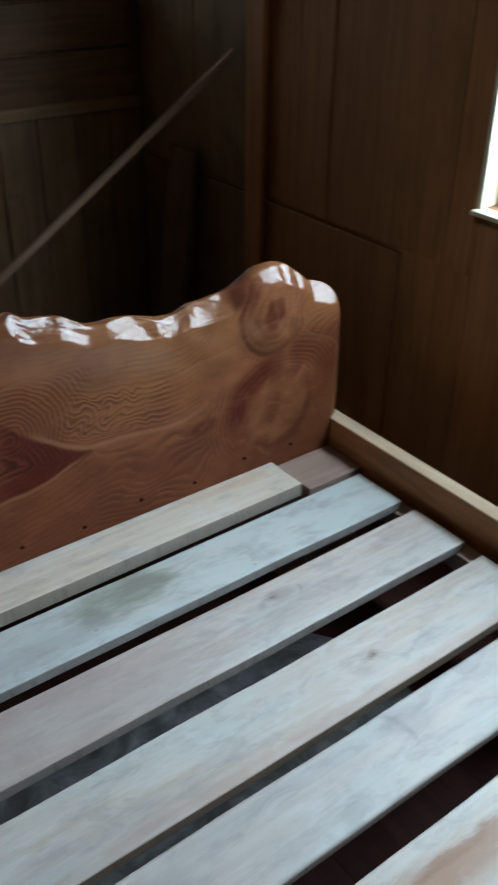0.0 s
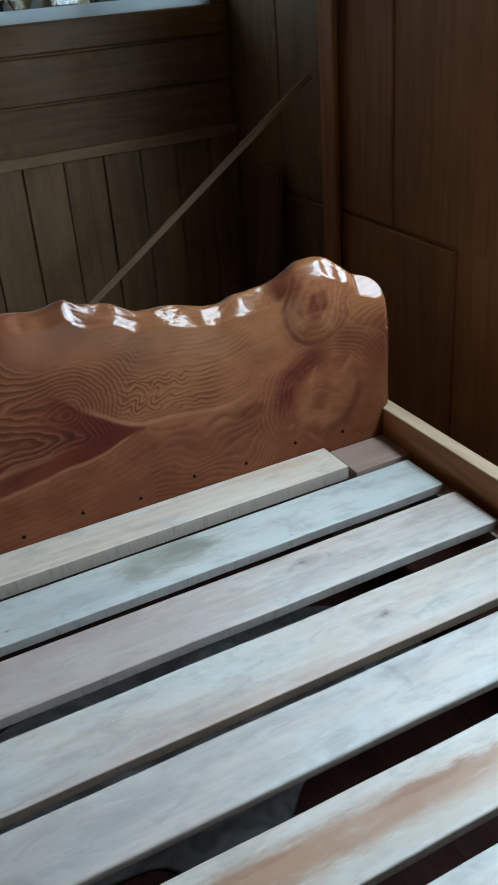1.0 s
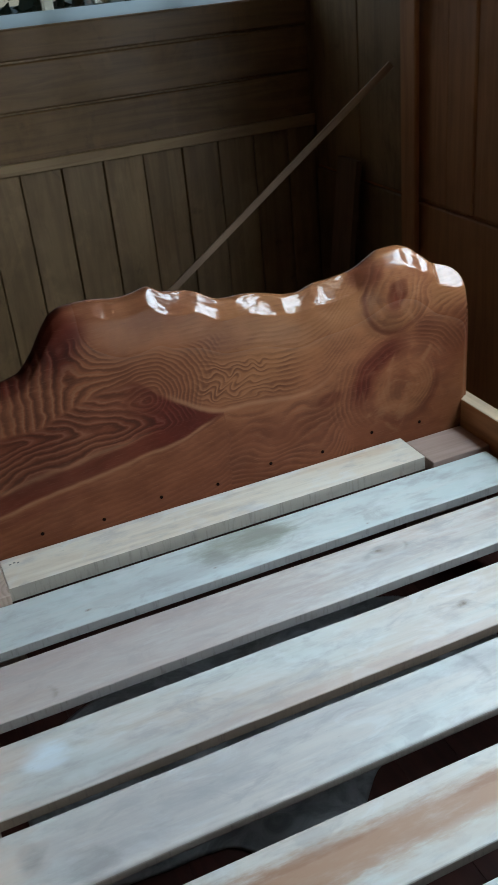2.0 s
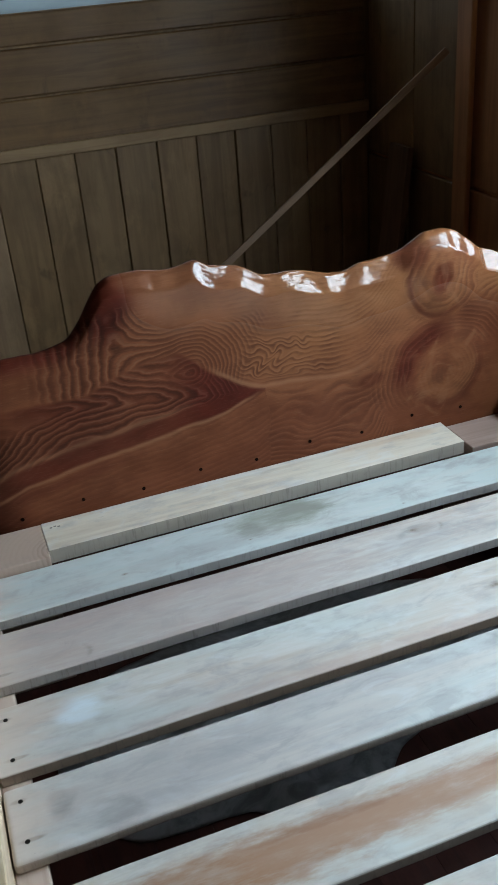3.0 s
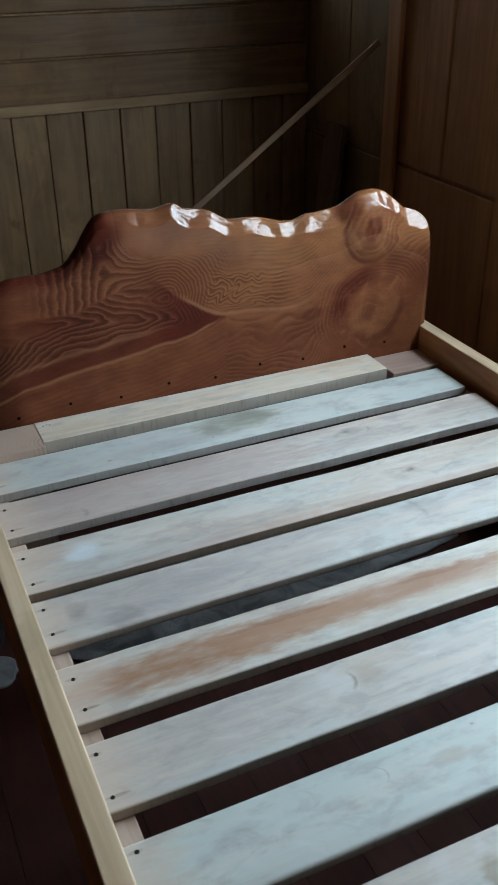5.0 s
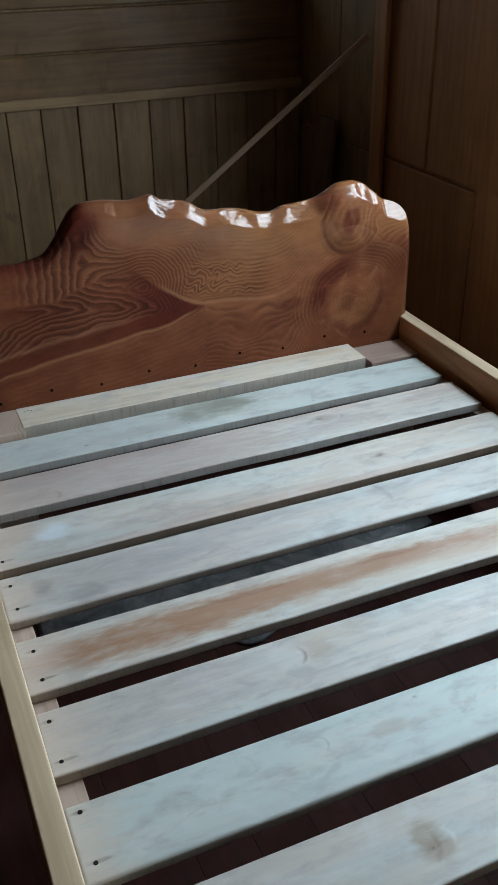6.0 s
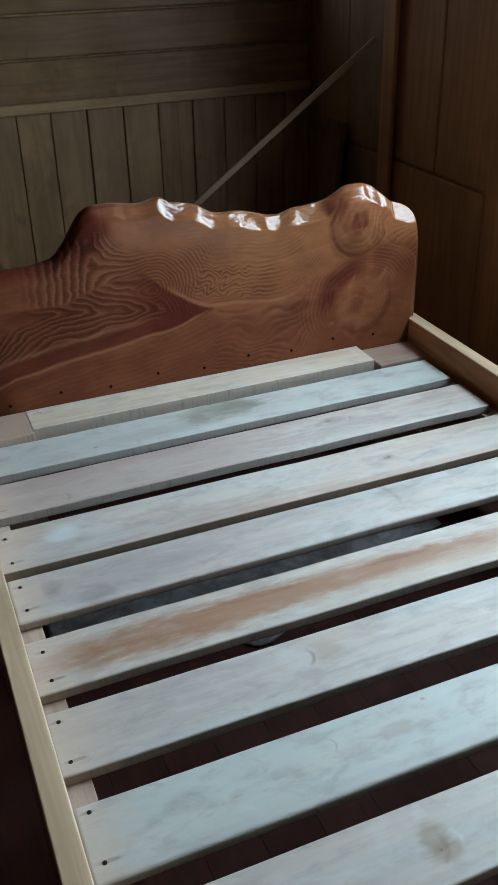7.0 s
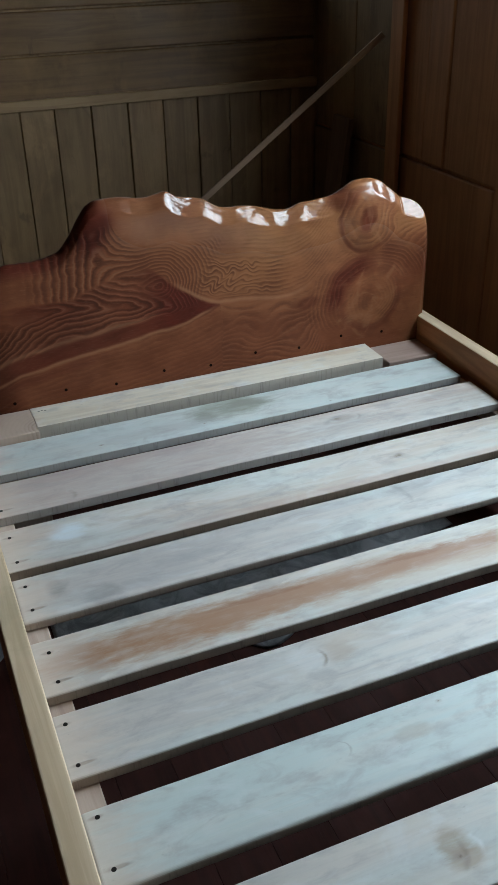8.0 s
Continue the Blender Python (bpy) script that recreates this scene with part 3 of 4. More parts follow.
    # the dark heart
    heart = step(-0.008, 0.008, inside + 0.003 * n3) * (0.78 + 0.30 * n1 + 0.30 * step(-0.22, -0.02, px))
    heart = heart * (1 - 0.55 * (1 - quiet) * step(-0.10, -0.22, px) * (0.8 + 0.6 * n2))
    heart = np.maximum(heart, 0.45 * step(0.050, 0.030, down + 0.006 * n2) * step(0.006, 0.016, down) * step(-0.15, -0.45, px))
    heart = np.maximum(heart, 0.22 * step(-0.02, 0.10, down) * (1 + n1))
    arm_n = arm + 0.016 * n2 + 0.007 * n3
    heart = np.maximum(heart, 0.95 * step(0.180, 0.135, arm_n) * step(0.085, 0.115, arm_n) * step(0.04, -0.06, px - KNOT[0]) * step(-0.06, 0.03, pz - KNOT[1]))
    heart = np.maximum(heart, 0.42 * step(0.020, 0.004, np.abs(arm_n - 0.098)) * (1 + 0.8 * n2))
    heart = np.maximum(heart, 0.30 * step(0.055, 0.015, np.hypot(px - KNOT[0] + 0.03, pz - KNOT[1] - 0.02) + 0.012 * n3))
    heart = np.maximum(heart, 0.40 * step(0.62, 0.68, px + 0.04 * n1) * step(0.80, 0.70, pz) * step(0.50, 0.62, pz) * (1 + n2))
    heart = np.maximum(heart, 0.85 * step(0.052, 0.020, knob * (1 + 0.6 * n2 + 0.3 * n3)))
    heart = np.maximum(heart, 0.62 * step(0.013, 0.0, np.abs(knob - 0.100 + 0.010 * n1)) * step(0.10, -0.04, px - BOSS[0] + 0.5 * (pz - BOSS[1])))
    # crease beside the burl: its shade painted as a dark spot
    heart = np.maximum(heart, 0.70 * step(0.05, 0.02, np.hypot((px - 0.485) * 0.8, pz - 0.885)))
    # left end darkened for the shade where the slab rounds away
    heart = np.maximum(heart, 0.9 * step(-0.50, -0.74, px + 0.08 * n1))
    heart = np.maximum(heart, 0.95 * step(0.095, 0.030, np.hypot(px + 0.330, (pz - 0.895) * 0.75) + 0.02 * n2))
    heart = np.maximum(heart, 0.55 * step(0.036, 0.018, np.hypot((px - 0.362) * 0.8, (pz - 0.562) * 1.3) + 0.008 * n3))
    pale_line = np.exp(-((down + 0.001 + 0.005 * n2) / 0.0045) ** 2) + 0.7 * np.exp(-((down + 0.058 + 0.006 * n2) / 0.006) ** 2) * step(-0.1, -0.25, px)
    pale_line = np.clip(pale_line, 0, 1) * step(0.07, 0.0, px)
    brim = np.exp(-((up - 0.006 + 0.003 * n2) / 0.006) ** 2) * step(-0.10, -0.04, px) * step(0.40, 0.30, px)
    heart = heart * (1 - 0.85 * np.clip(pale_line + brim, 0, 1))
    # dark red left rim, with the shade of the curved edge in its tone
    rim = step(0.050, 0.010, crest - pz) * step(-0.24, -0.32, px)
    heart = np.maximum(heart, 0.95 * rim)
    gold = step(0.62, 0.86, pz + 0.03 * n1) * step(-0.25, 0.20, px) * 0.85 + 0.30 * step(-0.1, 0.2, px) * step(0.50, 0.62, pz) + 0.22 * zone
    gold = np.maximum(gold, 0.45 * step(-0.27, -0.15, px) * step(0.76, 0.86, pz))
    gold = np.maximum(gold * (1 - 0.5 * step(0.12, 0.09, knob)), 0.75 * step(0.11, 0.08, knob))
    gold = np.maximum(gold, 0.60 * step(0.68, 0.76, px + 0.02 * n2))
    gold = gold * (1 - 0.85 * step(0.21, 0.13, arm_n)) * (0.85 + 0.5 * n1)
    gold = np.maximum(gold, 0.40 * step(0.10, 0.07, arm_n) * (1 + 0.8 * n2))
    gold = np.maximum(gold, 0.6 * np.clip(pale_line + brim, 0, 1))
    lacquer = step(0.20, 0.045, smooth_curve(EDGE_X, EDGE_Z, np.clip(fx, EDGE_X[0], EDGE_X[-1])) - fz + 0.008 * n2) * step(-0.34, -0.16, fx)
    lacquer = np.maximum(lacquer, 0.5 * step(0.10, 0.06, knob) * step(-0.02, 0.04, pz - BOSS[1]))
    burl = np.maximum(0.8 * step(0.11, 0.07, knob), 0.8 * step(0.16, 0.10, arm_n))
    fields = {"heart": heart, "gold": gold, "burl": burl, "lacquer": lacquer, "brim": np.clip(pale_line + brim, 0, 1)}
    for k, (rings, show) in enumerate(((rings_0, show_0), (rings_1, show_1), (rings_2, show_2), (rings_3, show_3), (rings_4, show_4))):
        fields["rings_%d" % k], fields["show_%d" % k] = rings, np.clip(show, 0, 1)
    for key in ("heart", "gold", "burl"):
        fields[key] = np.clip(fields[key], 0, 1)
    return fields


def build_headboard():
    cols = np.unique(np.r_[np.linspace(-0.775, -0.70, 40), np.linspace(-0.70, 0.74, 420), np.linspace(0.74, 0.812, 44)].round(5))
    top = smooth_curve(EDGE_X, EDGE_Z, cols)
    bottom = 0.335
    front, arc, back = 130, 40, 8
    turn = np.linspace(0, math.pi, arc)
    rows = front + arc + back
    verts = np.zeros((rows, len(cols), 3))
    r = np.minimum(0.046, (top - bottom) * 0.5)
    # small lumps left on the natural edge
    lump = np.array([0.003 * noise.noise((x * 30, 5.0, 2.0)) for x in cols])
    for k in range(front):
        z = bottom + (top - r - bottom) * k / front
        verts[k] = np.stack([cols, np.zeros_like(cols), z], -1)
    # scoops shaved out of the front shoulder: middle, width and depth
    scoop = np.zeros_like(cols)
    for middle, width, deep in ((-0.030, 0.098, 0.0030), (0.080, 0.092, 0.0032), (0.207, 0.090, 0.0028), (0.293, 0.086, 0.0028), (0.398, 0.088, 0.0028)):
        scoop = np.maximum(scoop, deep * np.clip(1 - ((cols - middle) / (width / 2)) ** 2, 0, 1))
    carved = step(-0.085, -0.07, cols) * step(0.46, 0.43, cols)
    ear = 0.0095 * step(0.685, 0.715, cols) + 0.11 * np.clip(cols + 0.225, 0, 0.03) * step(-0.17, -0.20, cols)
    rake = radians(27) + 0.08 * np.sin(cols * 41 + 1.0) * carved
    plane_top = np.interp(cols, (-0.80, -0.09, 0.0, 0.08, 0.20, 0.30, 0.40, 0.46, 0.52, 0.82), (0, 0.952, 0.928, 0.902, 0.880, 0.865, 0.868, 0.874, 0.92, 0.92))
    plane_top = top + step(-0.10, -0.07, cols) * step(0.50, 0.44, cols) * (plane_top - top)
    in_ear = step(0.690, 0.715, cols)
    plane_top = plane_top + in_ear * (0.842 - plane_top)
    for k, t in enumerate(np.linspace(0, 1, arc)):
        # over the crown and down behind; the front shoulder is shaved flat in facets
        a = math.pi * t
        y, z = SLAB / 2 - SLAB / 2 * math.cos(a) + 0 * cols, top - r + r * math.sin(a)
        z = z + lump * 0.5 * math.sin(a)
        cut = 0.0015 + ear + carved * (0.0010 + scoop) + 0.0055 * step(0.58, 0.61, cols) * step(0.675, 0.645, cols)
        ny, nz = -np.cos(rake), np.sin(rake)
        bulge = np.sqrt((ny * SLAB / 2) ** 2 + (nz * r) ** 2)
        over = ny * (y - SLAB / 2) + nz * (z - (plane_top - r)) - bulge + cut
        over = np.maximum(over, 0) + (0.25 + 0.75 * carved) * np.array([0.0010 * noise.noise((x * 34, t * 13.0, 7.0)) + 0.0005 * noise.noise((x * 80, t * 30.0, 3.0)) for x in cols])
        verts[front + k] = np.stack([cols, y - over * ny, z - over * nz], -1)
    for k in range(back):
        z = (top - r) + (bottom - top + r) * (k + 1) / back
        verts[front + arc + k] = np.stack([cols, np.full_like(cols, SLAB), z], -1)
    flat = verts.reshape(-1, 3)
    # the burl stands proud, the lower knot slightly hollow, ends ease away
    d = np.hypot(flat[:, 0] - BOSS[0], (flat[:, 2] - BOSS[1]) * 0.95)
    face = step(SLAB, 0.0, flat[:, 1])
    flat[:, 1] -= face * (0.013 * step(0.125, 0.035, d) - 0.002 * step(0.035, 0.010, d))
    d = np.hypot(flat[:, 0] + 0.27, flat[:, 2] - 0.90)
    flat[:, 1] -= 0.008 * face * step(0.15, 0.02, d)
    flat[:, 1] += face * (0.046 * step(-0.58, -0.79, flat[:, 0]) + 0.014 * step(0.775, 0.812, flat[:, 0]) ** 2)
    ripple = np.array([noise.noise((x * 5, z * 6, 3.3)) for x, _, z in flat])
    flat[:, 1] += 0.0035 * face * ripple * step(0.42, 0.55, flat[:, 2])
    w = len(cols)
    faces = [(k * w + i, k * w + i + 1, (k + 1) * w + i + 1, (k + 1) * w + i) for k in range(rows - 1) for i in range(w - 1)]
    faces.append([k * w for k in range(rows)])
    faces.append([k * w + w - 1 for k in reversed(range(rows))])
    faces += [(i + 1, i, (rows - 1) * w + i, (rows - 1) * w + i + 1) for i in range(w - 1)]
    mesh = bpy.data.meshes.new("headboard")
    mesh.from_pydata(flat.tolist(), [], faces)
    for name, values in grain_field(flat[:, 0], flat[:, 2]).items():
        mesh.attributes.new(name, "FLOAT", "POINT").data.foreach_set("value", values)
    mesh.materials.append(LACQUER)
    for p in mesh.polygons:
        p.use_smooth = True
    ob = new("headboard", mesh)
    ob.parent = bed
    return tagged(ob, "red-brown lacquered live-edge slab with burl and swirling grain")


headboard = build_headboard()
# near-black plugs for the drilled holes; the shade inside is in their colour
peg = bmesh.new()
bmesh.ops.create_cone(peg, cap_ends=True, segments=12, radius1=0.0052, radius2=0.0046, depth=0.004)
bmesh.ops.rotate(peg, verts=peg.verts[:], matrix=Matrix.Rotation(radians(90), 3, "X"))
first = part("screw_hole", peg, HOLE, headboard, "", (-0.60, 0.0005, 0.405))
for k in range(1, 9):
    shared("screw_hole", first.data, headboard, (-0.60 + 0.1556 * k, 0.0005, 0.405 + 0.013 * (k % 2) + 0.001 * k))

# side rails, ledgers, corner posts, cleat
RAIL_TOP, FOOT = 0.447, -2.03
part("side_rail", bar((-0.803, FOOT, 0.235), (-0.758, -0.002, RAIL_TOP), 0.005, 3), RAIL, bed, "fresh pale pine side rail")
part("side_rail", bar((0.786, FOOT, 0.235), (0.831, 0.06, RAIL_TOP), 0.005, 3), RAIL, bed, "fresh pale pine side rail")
part("ledger", bar((-0.757, FOOT + 0.05, SLAT_TOP - THICK - 0.05), (-0.704, -0.13, SLAT_TOP - THICK - 0.001), 0.003), LEDGER, bed)
part("ledger", bar((0.735, FOOT + 0.05, SLAT_TOP - THICK - 0.05), (0.785, -0.13, SLAT_TOP - THICK - 0.001), 0.003), LEDGER, bed)
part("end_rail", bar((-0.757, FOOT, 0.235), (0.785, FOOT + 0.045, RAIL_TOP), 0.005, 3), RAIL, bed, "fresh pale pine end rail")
for low, high in (((-0.756, -0.152, 0.0), (-0.5608, -0.002, 0.380)), ((0.598, -0.140, 0.0), (0.784, -0.002, 0.362)), ((-0.756, FOOT + 0.046, 0.0), (-0.64, FOOT + 0.16, 0.326)), ((0.665, FOOT + 0.046, 0.0), (0.784, FOOT + 0.16, 0.326))):
    board("corner_post", low, high, END_GRAIN if low[0] < 0 else END_PLAIN, bed, 0.002, "greyish end-grain corner post")
part("cleat", bar((-0.5605, -0.128, 0.342), (0.580, -0.002, 0.381), 0.0022, 3), CLEAT, bed, "pale bevelled pine cleat along the headboard")

for dx, dy in ((0.0, 0.0), (0.010, 0.003), (0.019, -0.001)):
    part("pencil_mark", bar((-0.542 + dx, -0.034 + dy, 0.3811), (-0.536 + dx, -0.030 + dy, 0.3816), 0), PENCIL, bed)

# slats: back edge, width, look
PALE, WARM, GREY, BLUE = (0.60, 0.555, 0.505), (0.52, 0.445, 0.375), (0.48, 0.46, 0.445), (0.53, 0.605, 0.59)
PINK, MINT, ORANGE, ASH = (0.50, 0.375, 0.315), (0.585, 0.61, 0.575), (0.36, 0.195, 0.112), (0.37, 0.365, 0.36)
DUSK, SMOKE, BARK, CHALK = (0.36, 0.335, 0.34), (0.27, 0.255, 0.245), (0.24, 0.19, 0.15), (0.70, 0.72, 0.73)
# side-face tones, set darker than the tops to hold their shade
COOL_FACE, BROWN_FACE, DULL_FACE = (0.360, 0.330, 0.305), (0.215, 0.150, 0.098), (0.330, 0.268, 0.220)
# back edge, width, edge rounding, colours, wash, saw-cut face with its shade, patches, knots, curled grain marks
SLATS = (
    (-0.158, 0.158, 0.0035, MINT, BLUE, 0.8, COOL_FACE,
     (((0.0, 0.030, 0), (0.130, 0.056, 0.2), (0.31, 0.325, 0.27), 1.0), ((0.045, 0.028, 0), (0.075, 0.040, 0.2), (0.26, 0.265, 0.225), 0.75), ((-0.085, 0.0, 0), (0.03, 0.03, 0.2), (0.25, 0.25, 0.21), 0.7), ((-0.22, -0.02, 0), (0.18, 0.03, 0.2), ASH, 0.4), ((-0.45, 0.0, 0), (0.35, 0.14, 0.2), DUSK, 0.2)),
     (((-0.411, -0.034), 0.0028), ((-0.10, -0.035), 0.0022), ((0.30, -0.06), 0.002)), ()),
    (-0.361, 0.164, 0.0035, PALE, PINK, 0.35, COOL_FACE,
     (((-0.35, 0.0, 0), (0.45, 0.12, 0.2), PINK, 0.45), ((-0.40, 0.0, 0), (0.50, 0.16, 0.2), DUSK, 0.32), ((-0.42, 0.06, 0), (0.40, 0.025, 0.2), (0.40, 0.30, 0.28), 0.4), ((0.285, 0.030, 0), (0.032, 0.016, 0.2), (0.36, 0.29, 0.25), 0.8), ((0.25, 0.0, 0), (0.10, 0.05, 0.2), ASH, 0.35)),
     (((0.262, 0.034), 0.006),),
     (((0.275, 0.022), (0.045, 0.022), (-0.6, 0.7), 0.30, SMOKE, 0.8), ((0.318, 0.028), (0.016, 0.014), (0.8, -0.3), 0.35, BARK, 0.6), ((-0.560, -0.046), (0.022, 0.020), (0.9, 0.1), 0.30, BARK, 0.6))),
    (-0.584, 0.172, 0.0045, PALE, WARM, 0.6, BROWN_FACE,
     (((0.05, -0.077, 0), (0.75, 0.016, 0.2), PINK, 0.6), ((-0.597, 0.020, 0), (0.042, 0.034, 0.2), (0.66, 0.73, 0.77), 1.0), ((-0.66, 0.045, 0), (0.06, 0.03, 0.2), PINK, 0.5), ((-0.45, -0.05, 0), (0.35, 0.05, 0.2), DUSK, 0.25)),
     (((0.319, 0.002), 0.007),),
     (((0.305, 0.022), (0.022, 0.020), (0.3, -0.8), 0.35, BARK, 0.5), ((-0.54, -0.045), (0.16, 0.030), (0.1, -0.9), 0.12, SMOKE, 0.45))),
    (-0.785, 0.160, 0.0110, PALE, GREY, 0.6, DULL_FACE,
     (((-0.50, 0.0, 0), (0.18, 0.06, 0.2), ASH, 0.40), ((-0.40, 0.0, 0), (0.45, 0.16, 0.2), DUSK, 0.2), ((-0.58, -0.05, 0), (0.035, 0.02, 0.2), SMOKE, 0.55), ((-0.665, 0.012, 0), (0.020, 0.030, 0.2), (0.30, 0.28, 0.27), 0.7), ((0.26, 0.03, 0), (0.05, 0.04, 0.2), ASH, 0.45), ((-0.3, 0.02, 0), (0.05, 0.03, 0.2), ASH, 0.4)), (),
     (((0.20, 0.020), (0.038, 0.055), (0.8, 0.3), 0.20, SMOKE, 0.65), ((-0.60, -0.055), (0.06, 0.040), (0.7, 0.5), 0.22, SMOKE, 0.7), ((-0.67, 0.030), (0.03, 0.030), (0.5, -0.7), 0.30, SMOKE, 0.6))),
    (-1.012, 0.162, 0.0060, PALE, WARM, 0.55, DULL_FACE,
     (((-0.43, -0.004, 0), (0.34, 0.050, 0.2), ORANGE, 1.0), ((-0.06, 0.006, 0), (0.32, 0.036, 0.2), (0.39, 0.235, 0.157), 1.0), ((0.34, -0.010, 0), (0.38, 0.036, 0.2), (0.375, 0.230, 0.158), 0.95), ((0.28, -0.05, 0), (0.42, 0.03, 0.2), WARM, 0.6), ((0.12, 0.022, 0), (0.10, 0.010, 0.2), (0.29, 0.155, 0.10), 0.7), ((-0.25, 0.028, 0), (0.12, 0.008, 0.2), (0.29, 0.15, 0.09), 0.6)), (), ()),
    (-1.225, 0.160, 0.0060, PALE, GREY, 0.6, DULL_FACE,
     (((-0.185, 0.022, 0), (0.035, 0.030, 0.2), (0.42, 0.35, 0.29), 0.7), ((-0.15, 0.05, 0), (0.10, 0.03, 0.2), WARM, 0.5), ((-0.245, 0.03, 0), (0.04, 0.04, 0.2), CHALK, 0.25)), (),
     (((-0.238, 0.022), (0.022, 0.026), (0.9, -0.2), 0.18, BARK, 0.9), ((-0.225, 0.052), (0.030, 0.020), (-0.2, 0.9), 0.14, SMOKE, 0.5))),
    (-1.452, 0.162, 0.0110, MINT, BLUE, 0.8, COOL_FACE,
     (((-0.1, -0.07, 0), (0.7, 0.02, 0.2), (0.40, 0.45, 0.46), 0.35), ((-0.155, 0.010, 0), (0.035, 0.016, 0.2), (0.44, 0.41, 0.36), 0.7)),
     (((-0.077, 0.055), 0.0026),),
     (((-0.306, 0.024), (0.028, 0.020), (0.9, 0.1), 0.07, SMOKE, 0.6),)),
    (-1.672, 0.158, 0.0060, PALE, GREY, 0.6, DULL_FACE,
     (((-0.222, 0.006, 0), (0.026, 0.030, 0.2), (0.36, 0.29, 0.22), 0.85), ((-0.216, -0.024, 0), (0.030, 0.018, 0.2), (0.33, 0.25, 0.18), 0.8), ((-0.45, -0.04, 0), (0.3, 0.03, 0.2), WARM, 0.4)),
     (((-0.225, -0.018), 0.004),),
     (((-0.232, -0.006), (0.020, 0.030), (0.8, -0.4), 0.25, BARK, 0.8), ((-0.205, -0.012), (0.022, 0.026), (0.8, 0.3), 0.18, CHALK, 0.6))),
    (-1.885, 0.110, 0.0050, PALE, WARM, 0.5, DULL_FACE, (), (), ()),
)
screw = bmesh.new()
bmesh.ops.create_cone(screw, cap_ends=True, segments=12, radius1=0.0050, radius2=0.0042, depth=0.003)
screw_mesh = bpy.data.meshes.new("screw")
screw.to_mesh(screw_mesh)
screw.free()
screw_mesh.materials.append(STEEL)
for k, (back, wide, ease, light, dark, wash, face, patches, knots, flecks) in enumerate(SLATS):
    left, right = -0.755, 0.758 + 0.003 * math.sin(k * 2.1)
    bm = bmesh.new()
    bmesh.ops.create_cube(bm, size=1)
    for v in bm.verts:
        v.co = (left + (v.co.x + 0.5) * (right - left), v.co.y * wide, (v.co.z - 0.5) * THICK)
    long_edges = [e for e in bm.edges if abs(e.verts[0].co.x - e.verts[1].co.x) > 1]
    bmesh.ops.subdivide_edges(bm, edges=long_edges, cuts=24)
    for v in bm.verts:
        side = 1 if v.co.y > 0 else -1
        v.co.y += side * 0.0022 * noise.noise((v.co.x * 4, k * 3.0, side))
        v.co.z += 0.0016 * noise.noise((v.co.x * 3, k * 5.0 + side, 1.0))
    sharp = [e for e in bm.edges if len(e.link_faces) == 2 and e.calc_face_angle(0) > 0.7]
    bmesh.ops.bevel(bm, geom=sharp, offset=ease, segments=8 if ease > 0.008 else 4, affect="EDGES", profile=0.6)
    sx = -0.727 + 0.003 * math.sin(k * 3.1) + (0.006 if k == 4 else -0.006 if k == 5 else 0)
    rows = [(0.27 + 0.03 * math.sin(k) + (0.08 if k == 5 else 0.11 if k == 6 else 0)) * wide, (-0.29 + 0.03 * math.cos(k * 2)) * wide]
    # short dark streaks painted beside the screws for the shadows they cast
    screw_shadows = tuple(((sx + 0.010 * (1 if n else -0.4), y + 0.001, 0), (0.021 if n else 0.013, 0.0042, 0.02), (0.14, 0.11, 0.09), 0.9) for n, y in enumerate(rows))
    look_of_slat = slat_material("raw_pine_slat", light, dark, k * 1.37 + 0.4, patches + screw_shadows, knots, wash, BLUE, face, flecks)
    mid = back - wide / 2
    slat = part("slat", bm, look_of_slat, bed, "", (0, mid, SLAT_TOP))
    for y in rows:
        shared("screw", screw_mesh, slat, (sx, y, -0.0007))

# ---- loose things ----
# lath leaning on the east wall
a, b = Vector((-0.183, 1.476, 0.012)), Vector((1.150, 0.950, 1.239))
lath = part("lath", bar((0, -0.007, -0.0125), ((b - a).length, 0.007, 0.0125), 0.002), STICK, None, "thin brown wooden lath leaning on the board wall")
lath.matrix_world = Matrix.Translation(a) @ (b - a).to_track_quat("X", "Z").to_matrix().to_4x4()
tagged(lath, "", "lath")


def draped(name, material, label, category, at, size, height, seed, ragged=0.25, res=40):
    """A crumpled sheet lying on the floor, with a ragged outline and folds."""
    bm = bmesh.new()
    grid = {}
    for i in range(res + 1):
        for j in range(res + 1):
            u, v = i / res * 2 - 1, j / res * 2 - 1
            a = math.atan2(v, u)
            reach = 1 + ragged * (noise.noise((math.cos(a) * 1.6, math.sin(a) * 1.6, seed)) + 0.22 * noise.noise((math.cos(a) * 5, math.sin(a) * 5, seed + 2)) + 0.05 * noise.noise((math.cos(a) * 14, math.sin(a) * 14, seed + 5)))
            lim = max(abs(u), abs(v)) or 1e-6
            rad = math.hypot(u, v)
            k = reach * lim / (rad or 1e-6)
            x, y = u * k * size[0], v * k * size[1]
            fold = abs(noise.noise((x * 9, y * 9, seed))) + 0.5 * abs(noise.noise((x * 23, y * 21, seed + 3)))
            z = 0.004 + height * (1 - 0.75 * lim) * (0.25 + fold) if lim < 0.999 else 0.004
            grid[i, j] = bm.verts.new((x, y, z))
    for i in range(res):
        for j in range(res):
            bm.faces.new((grid[i, j], grid[i + 1, j], grid[i + 1, j + 1], grid[i, j + 1]))
    bmesh.ops.recalc_face_normals(bm, faces=bm.faces[:])
    bmesh.ops.solidify(bm, geom=bm.faces[:], thickness=-0.0015)
    ob = part(name, bm, material, None, label, at, True)
    return tagged(ob, "", category)


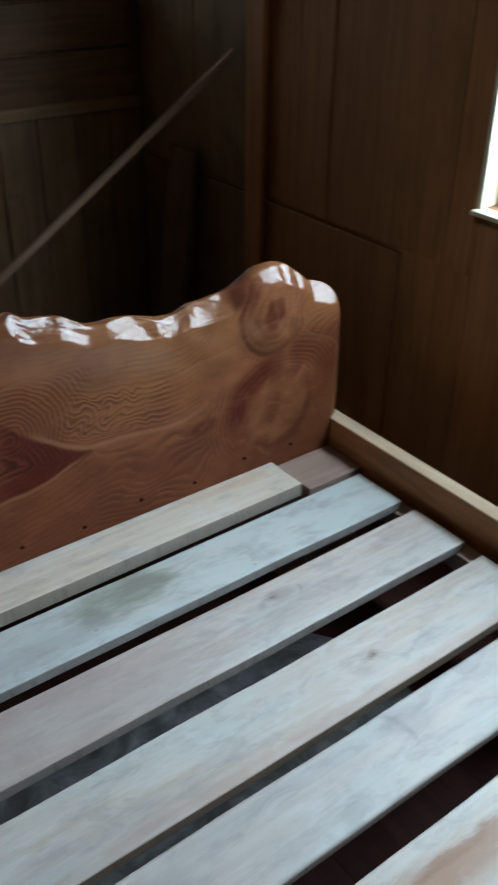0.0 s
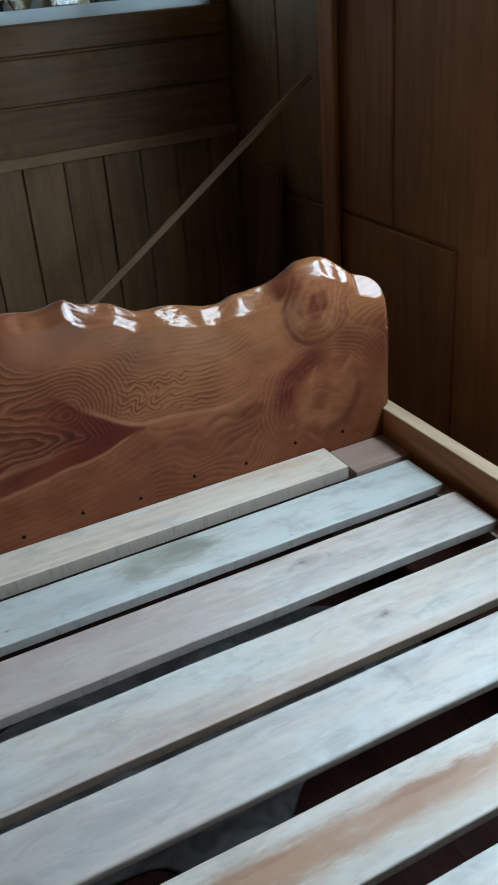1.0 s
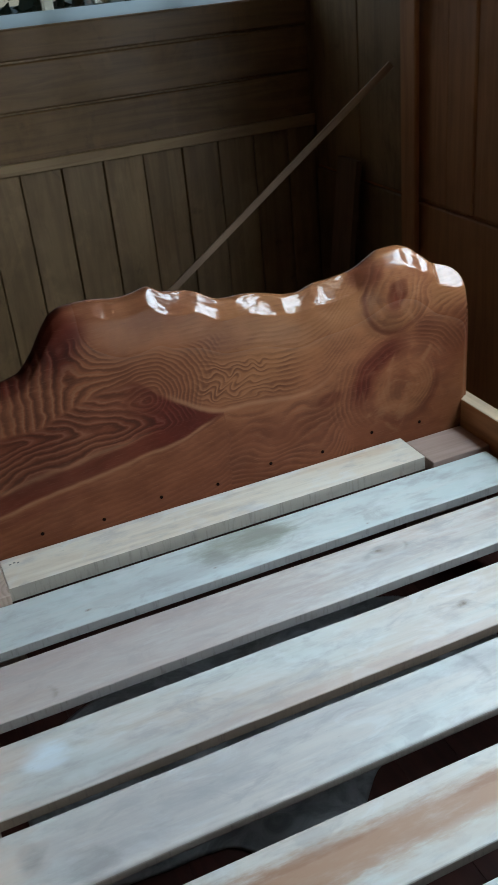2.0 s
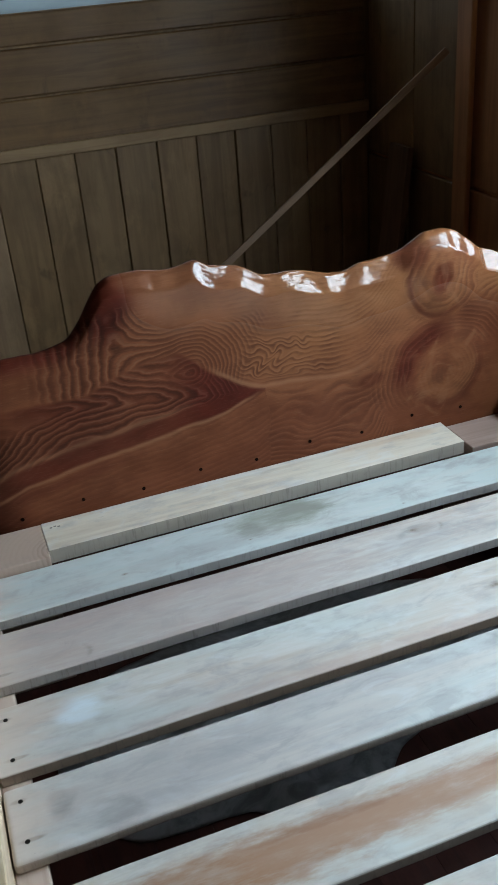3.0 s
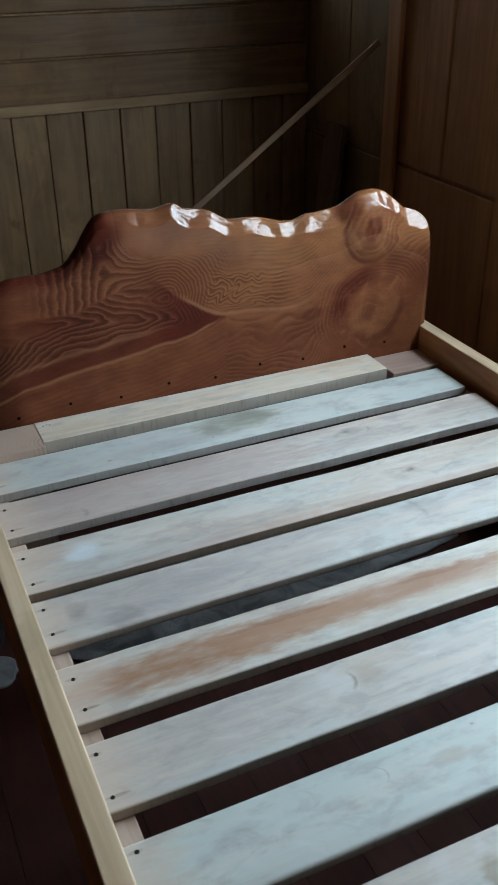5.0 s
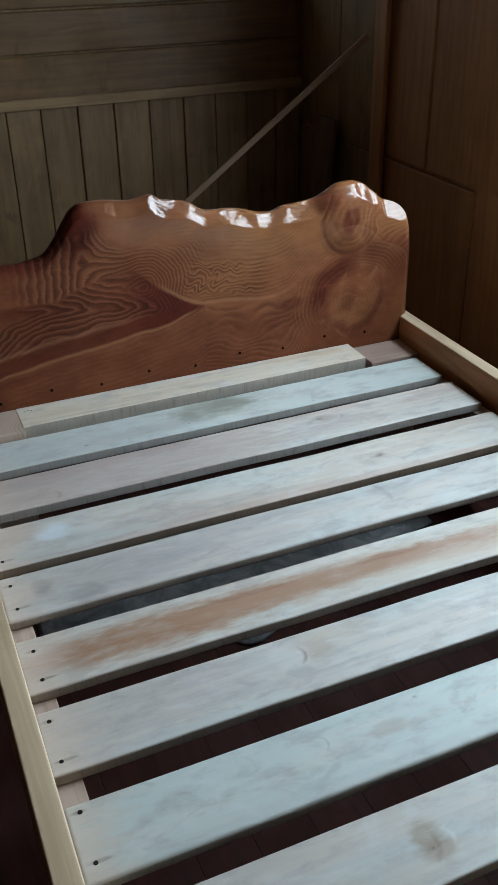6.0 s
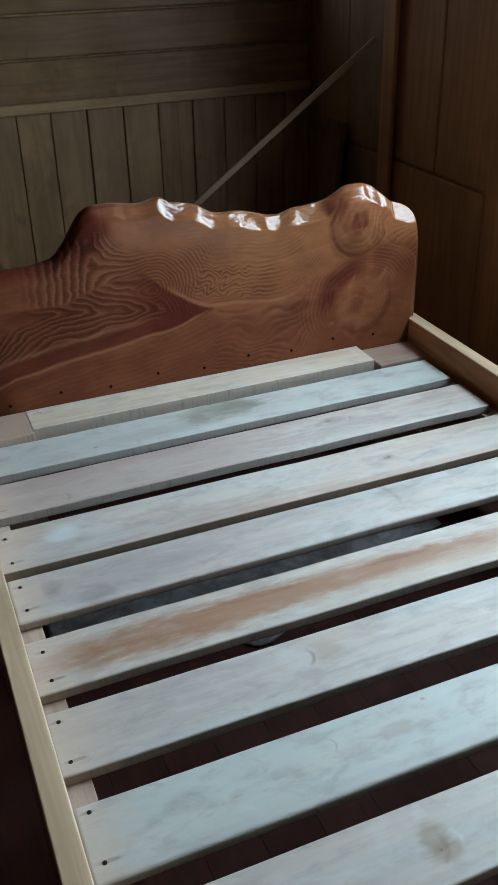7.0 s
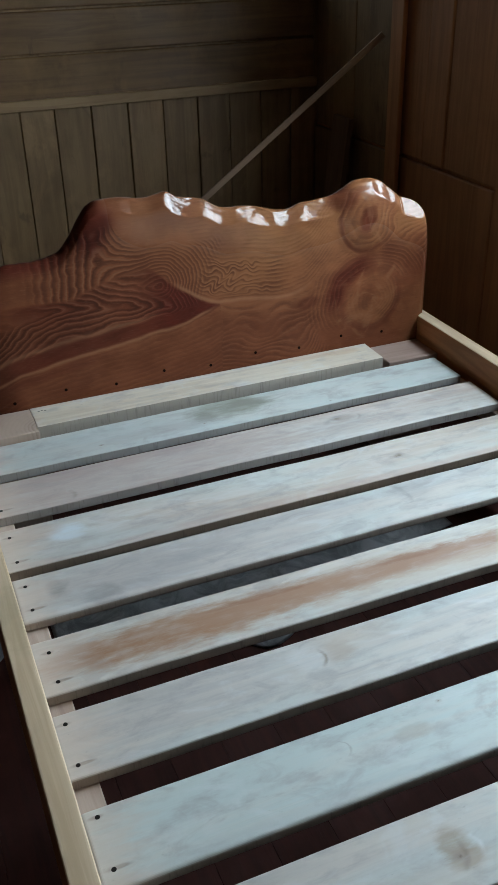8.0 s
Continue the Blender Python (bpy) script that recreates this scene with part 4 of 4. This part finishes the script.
def spread_sheet():
    """The large sheet under the slats: its front hem bulges once, low folds run over it."""
    xs = np.linspace(-0.66, 0.585, 90)
    hem = smooth_curve((-0.66, -0.50, -0.30, -0.22, -0.15, -0.06, 0.095, 0.30, 0.50, 0.585), (-0.60, -0.71, -0.72, -0.80, -0.87, -0.83, -0.69, -0.63, -0.61, -0.58), xs)
    rear = smooth_curve((-0.66, -0.40, 0.10, 0.40, 0.585), (-0.30, -0.16, -0.13, -0.17, -0.36), xs)
    bm = bmesh.new()
    rows = []
    for x, front, back in zip(xs, hem, rear):
        row = []
        for v in np.linspace(0, 1, 48):
            y = front + (back - front) * v + 0.012 * noise.noise((x * 11, v * 3, 1.0))
            fold = abs(noise.noise((x * 5, y * 6, 4.0))) + 0.4 * abs(noise.noise((x * 14, y * 15, 9.0)))
            rim = min(1, 6 * v, 6 * (1 - v), 9 * (x + 0.66) + 0.02, 9 * (0.585 - x) + 0.02)
            row.append(bm.verts.new((x, y, 0.004 + 0.055 * rim * fold)))
        rows.append(row)
    for a, b in zip(rows, rows[1:]):
        for k in range(len(a) - 1):
            bm.faces.new((a[k], b[k], b[k + 1], a[k + 1]))
    bmesh.ops.solidify(bm, geom=bm.faces[:], thickness=-0.0015)
    ob = part("plastic_sheet", bm, FILM, None, "crumpled grey plastic sheet lying on the floor under the bed", (0, 0, 0), True)
    return tagged(ob, "", "plastic sheet")


spread_sheet()
# one scrap in shade: darkened film, plus a pale piece for its lit corner
draped("plastic_sheet", FILM_SHADED, "grey scrap of plastic sheet beside the bed, coloured dark for its shade", "plastic sheet", (-0.91, -0.41, 0), (0.13, 0.15), 0.025, 11.0, 0.14, 44)
draped("lit_sheet_corner", FILM_LIT, "small pale crumpled piece for the lit corner of the plastic scrap", "paper", (-0.838, -0.575, 0), (0.058, 0.060), 0.018, 3.0, 0.16, 30)

# offcut leaning in the corner
a, b = Vector((1.03, 1.24, 0.0)), Vector((1.135, 1.24, 0.88))
offcut = part("offcut_board", bar((0, -0.075, -0.012), ((b - a).length, 0.075, 0.012), 0.002), OFFCUT, None, "dark brown board offcut leaning on the wall")
offcut.matrix_world = Matrix.Translation(a) @ (b - a).to_track_quat("X", "Z").to_matrix().to_4x4()
tagged(offcut, "", "board")

# garden outside the north window
ground = part("ground", bar((-30, NORTH + 0.12, -0.5), (30, 60, -0.4), 0), LEAF, None, "dark grassy ground outside")
tagged(ground, "", "ground", "", "structure")
rng = random.Random(4)
bush_bm = bmesh.new()
for _ in range(5200):
    x, y = rng.uniform(-1.6, 4.2), rng.uniform(2.6, 3.6)
    crown = 2.1 + 0.18 * noise.noise((x * 1.3, 0, 0))
    z = rng.uniform(0.4, crown)
    c = Vector((x, y, z))
    q = Euler((rng.uniform(0, 6), rng.uniform(0, 6), rng.uniform(0, 6))).to_matrix()
    l, w = rng.uniform(0.05, 0.10), rng.uniform(0.02, 0.04)
    bush_bm.faces.new([bush_bm.verts.new(c + q @ Vector(p)) for p in ((-l, 0, 0), (0, -w, 0.008), (l, 0, 0), (0, w, 0.008))])
tagged(part("hedge", bush_bm, LEAF, None, "dark green hedge outside the window"), "", "hedge", "", "stuff")
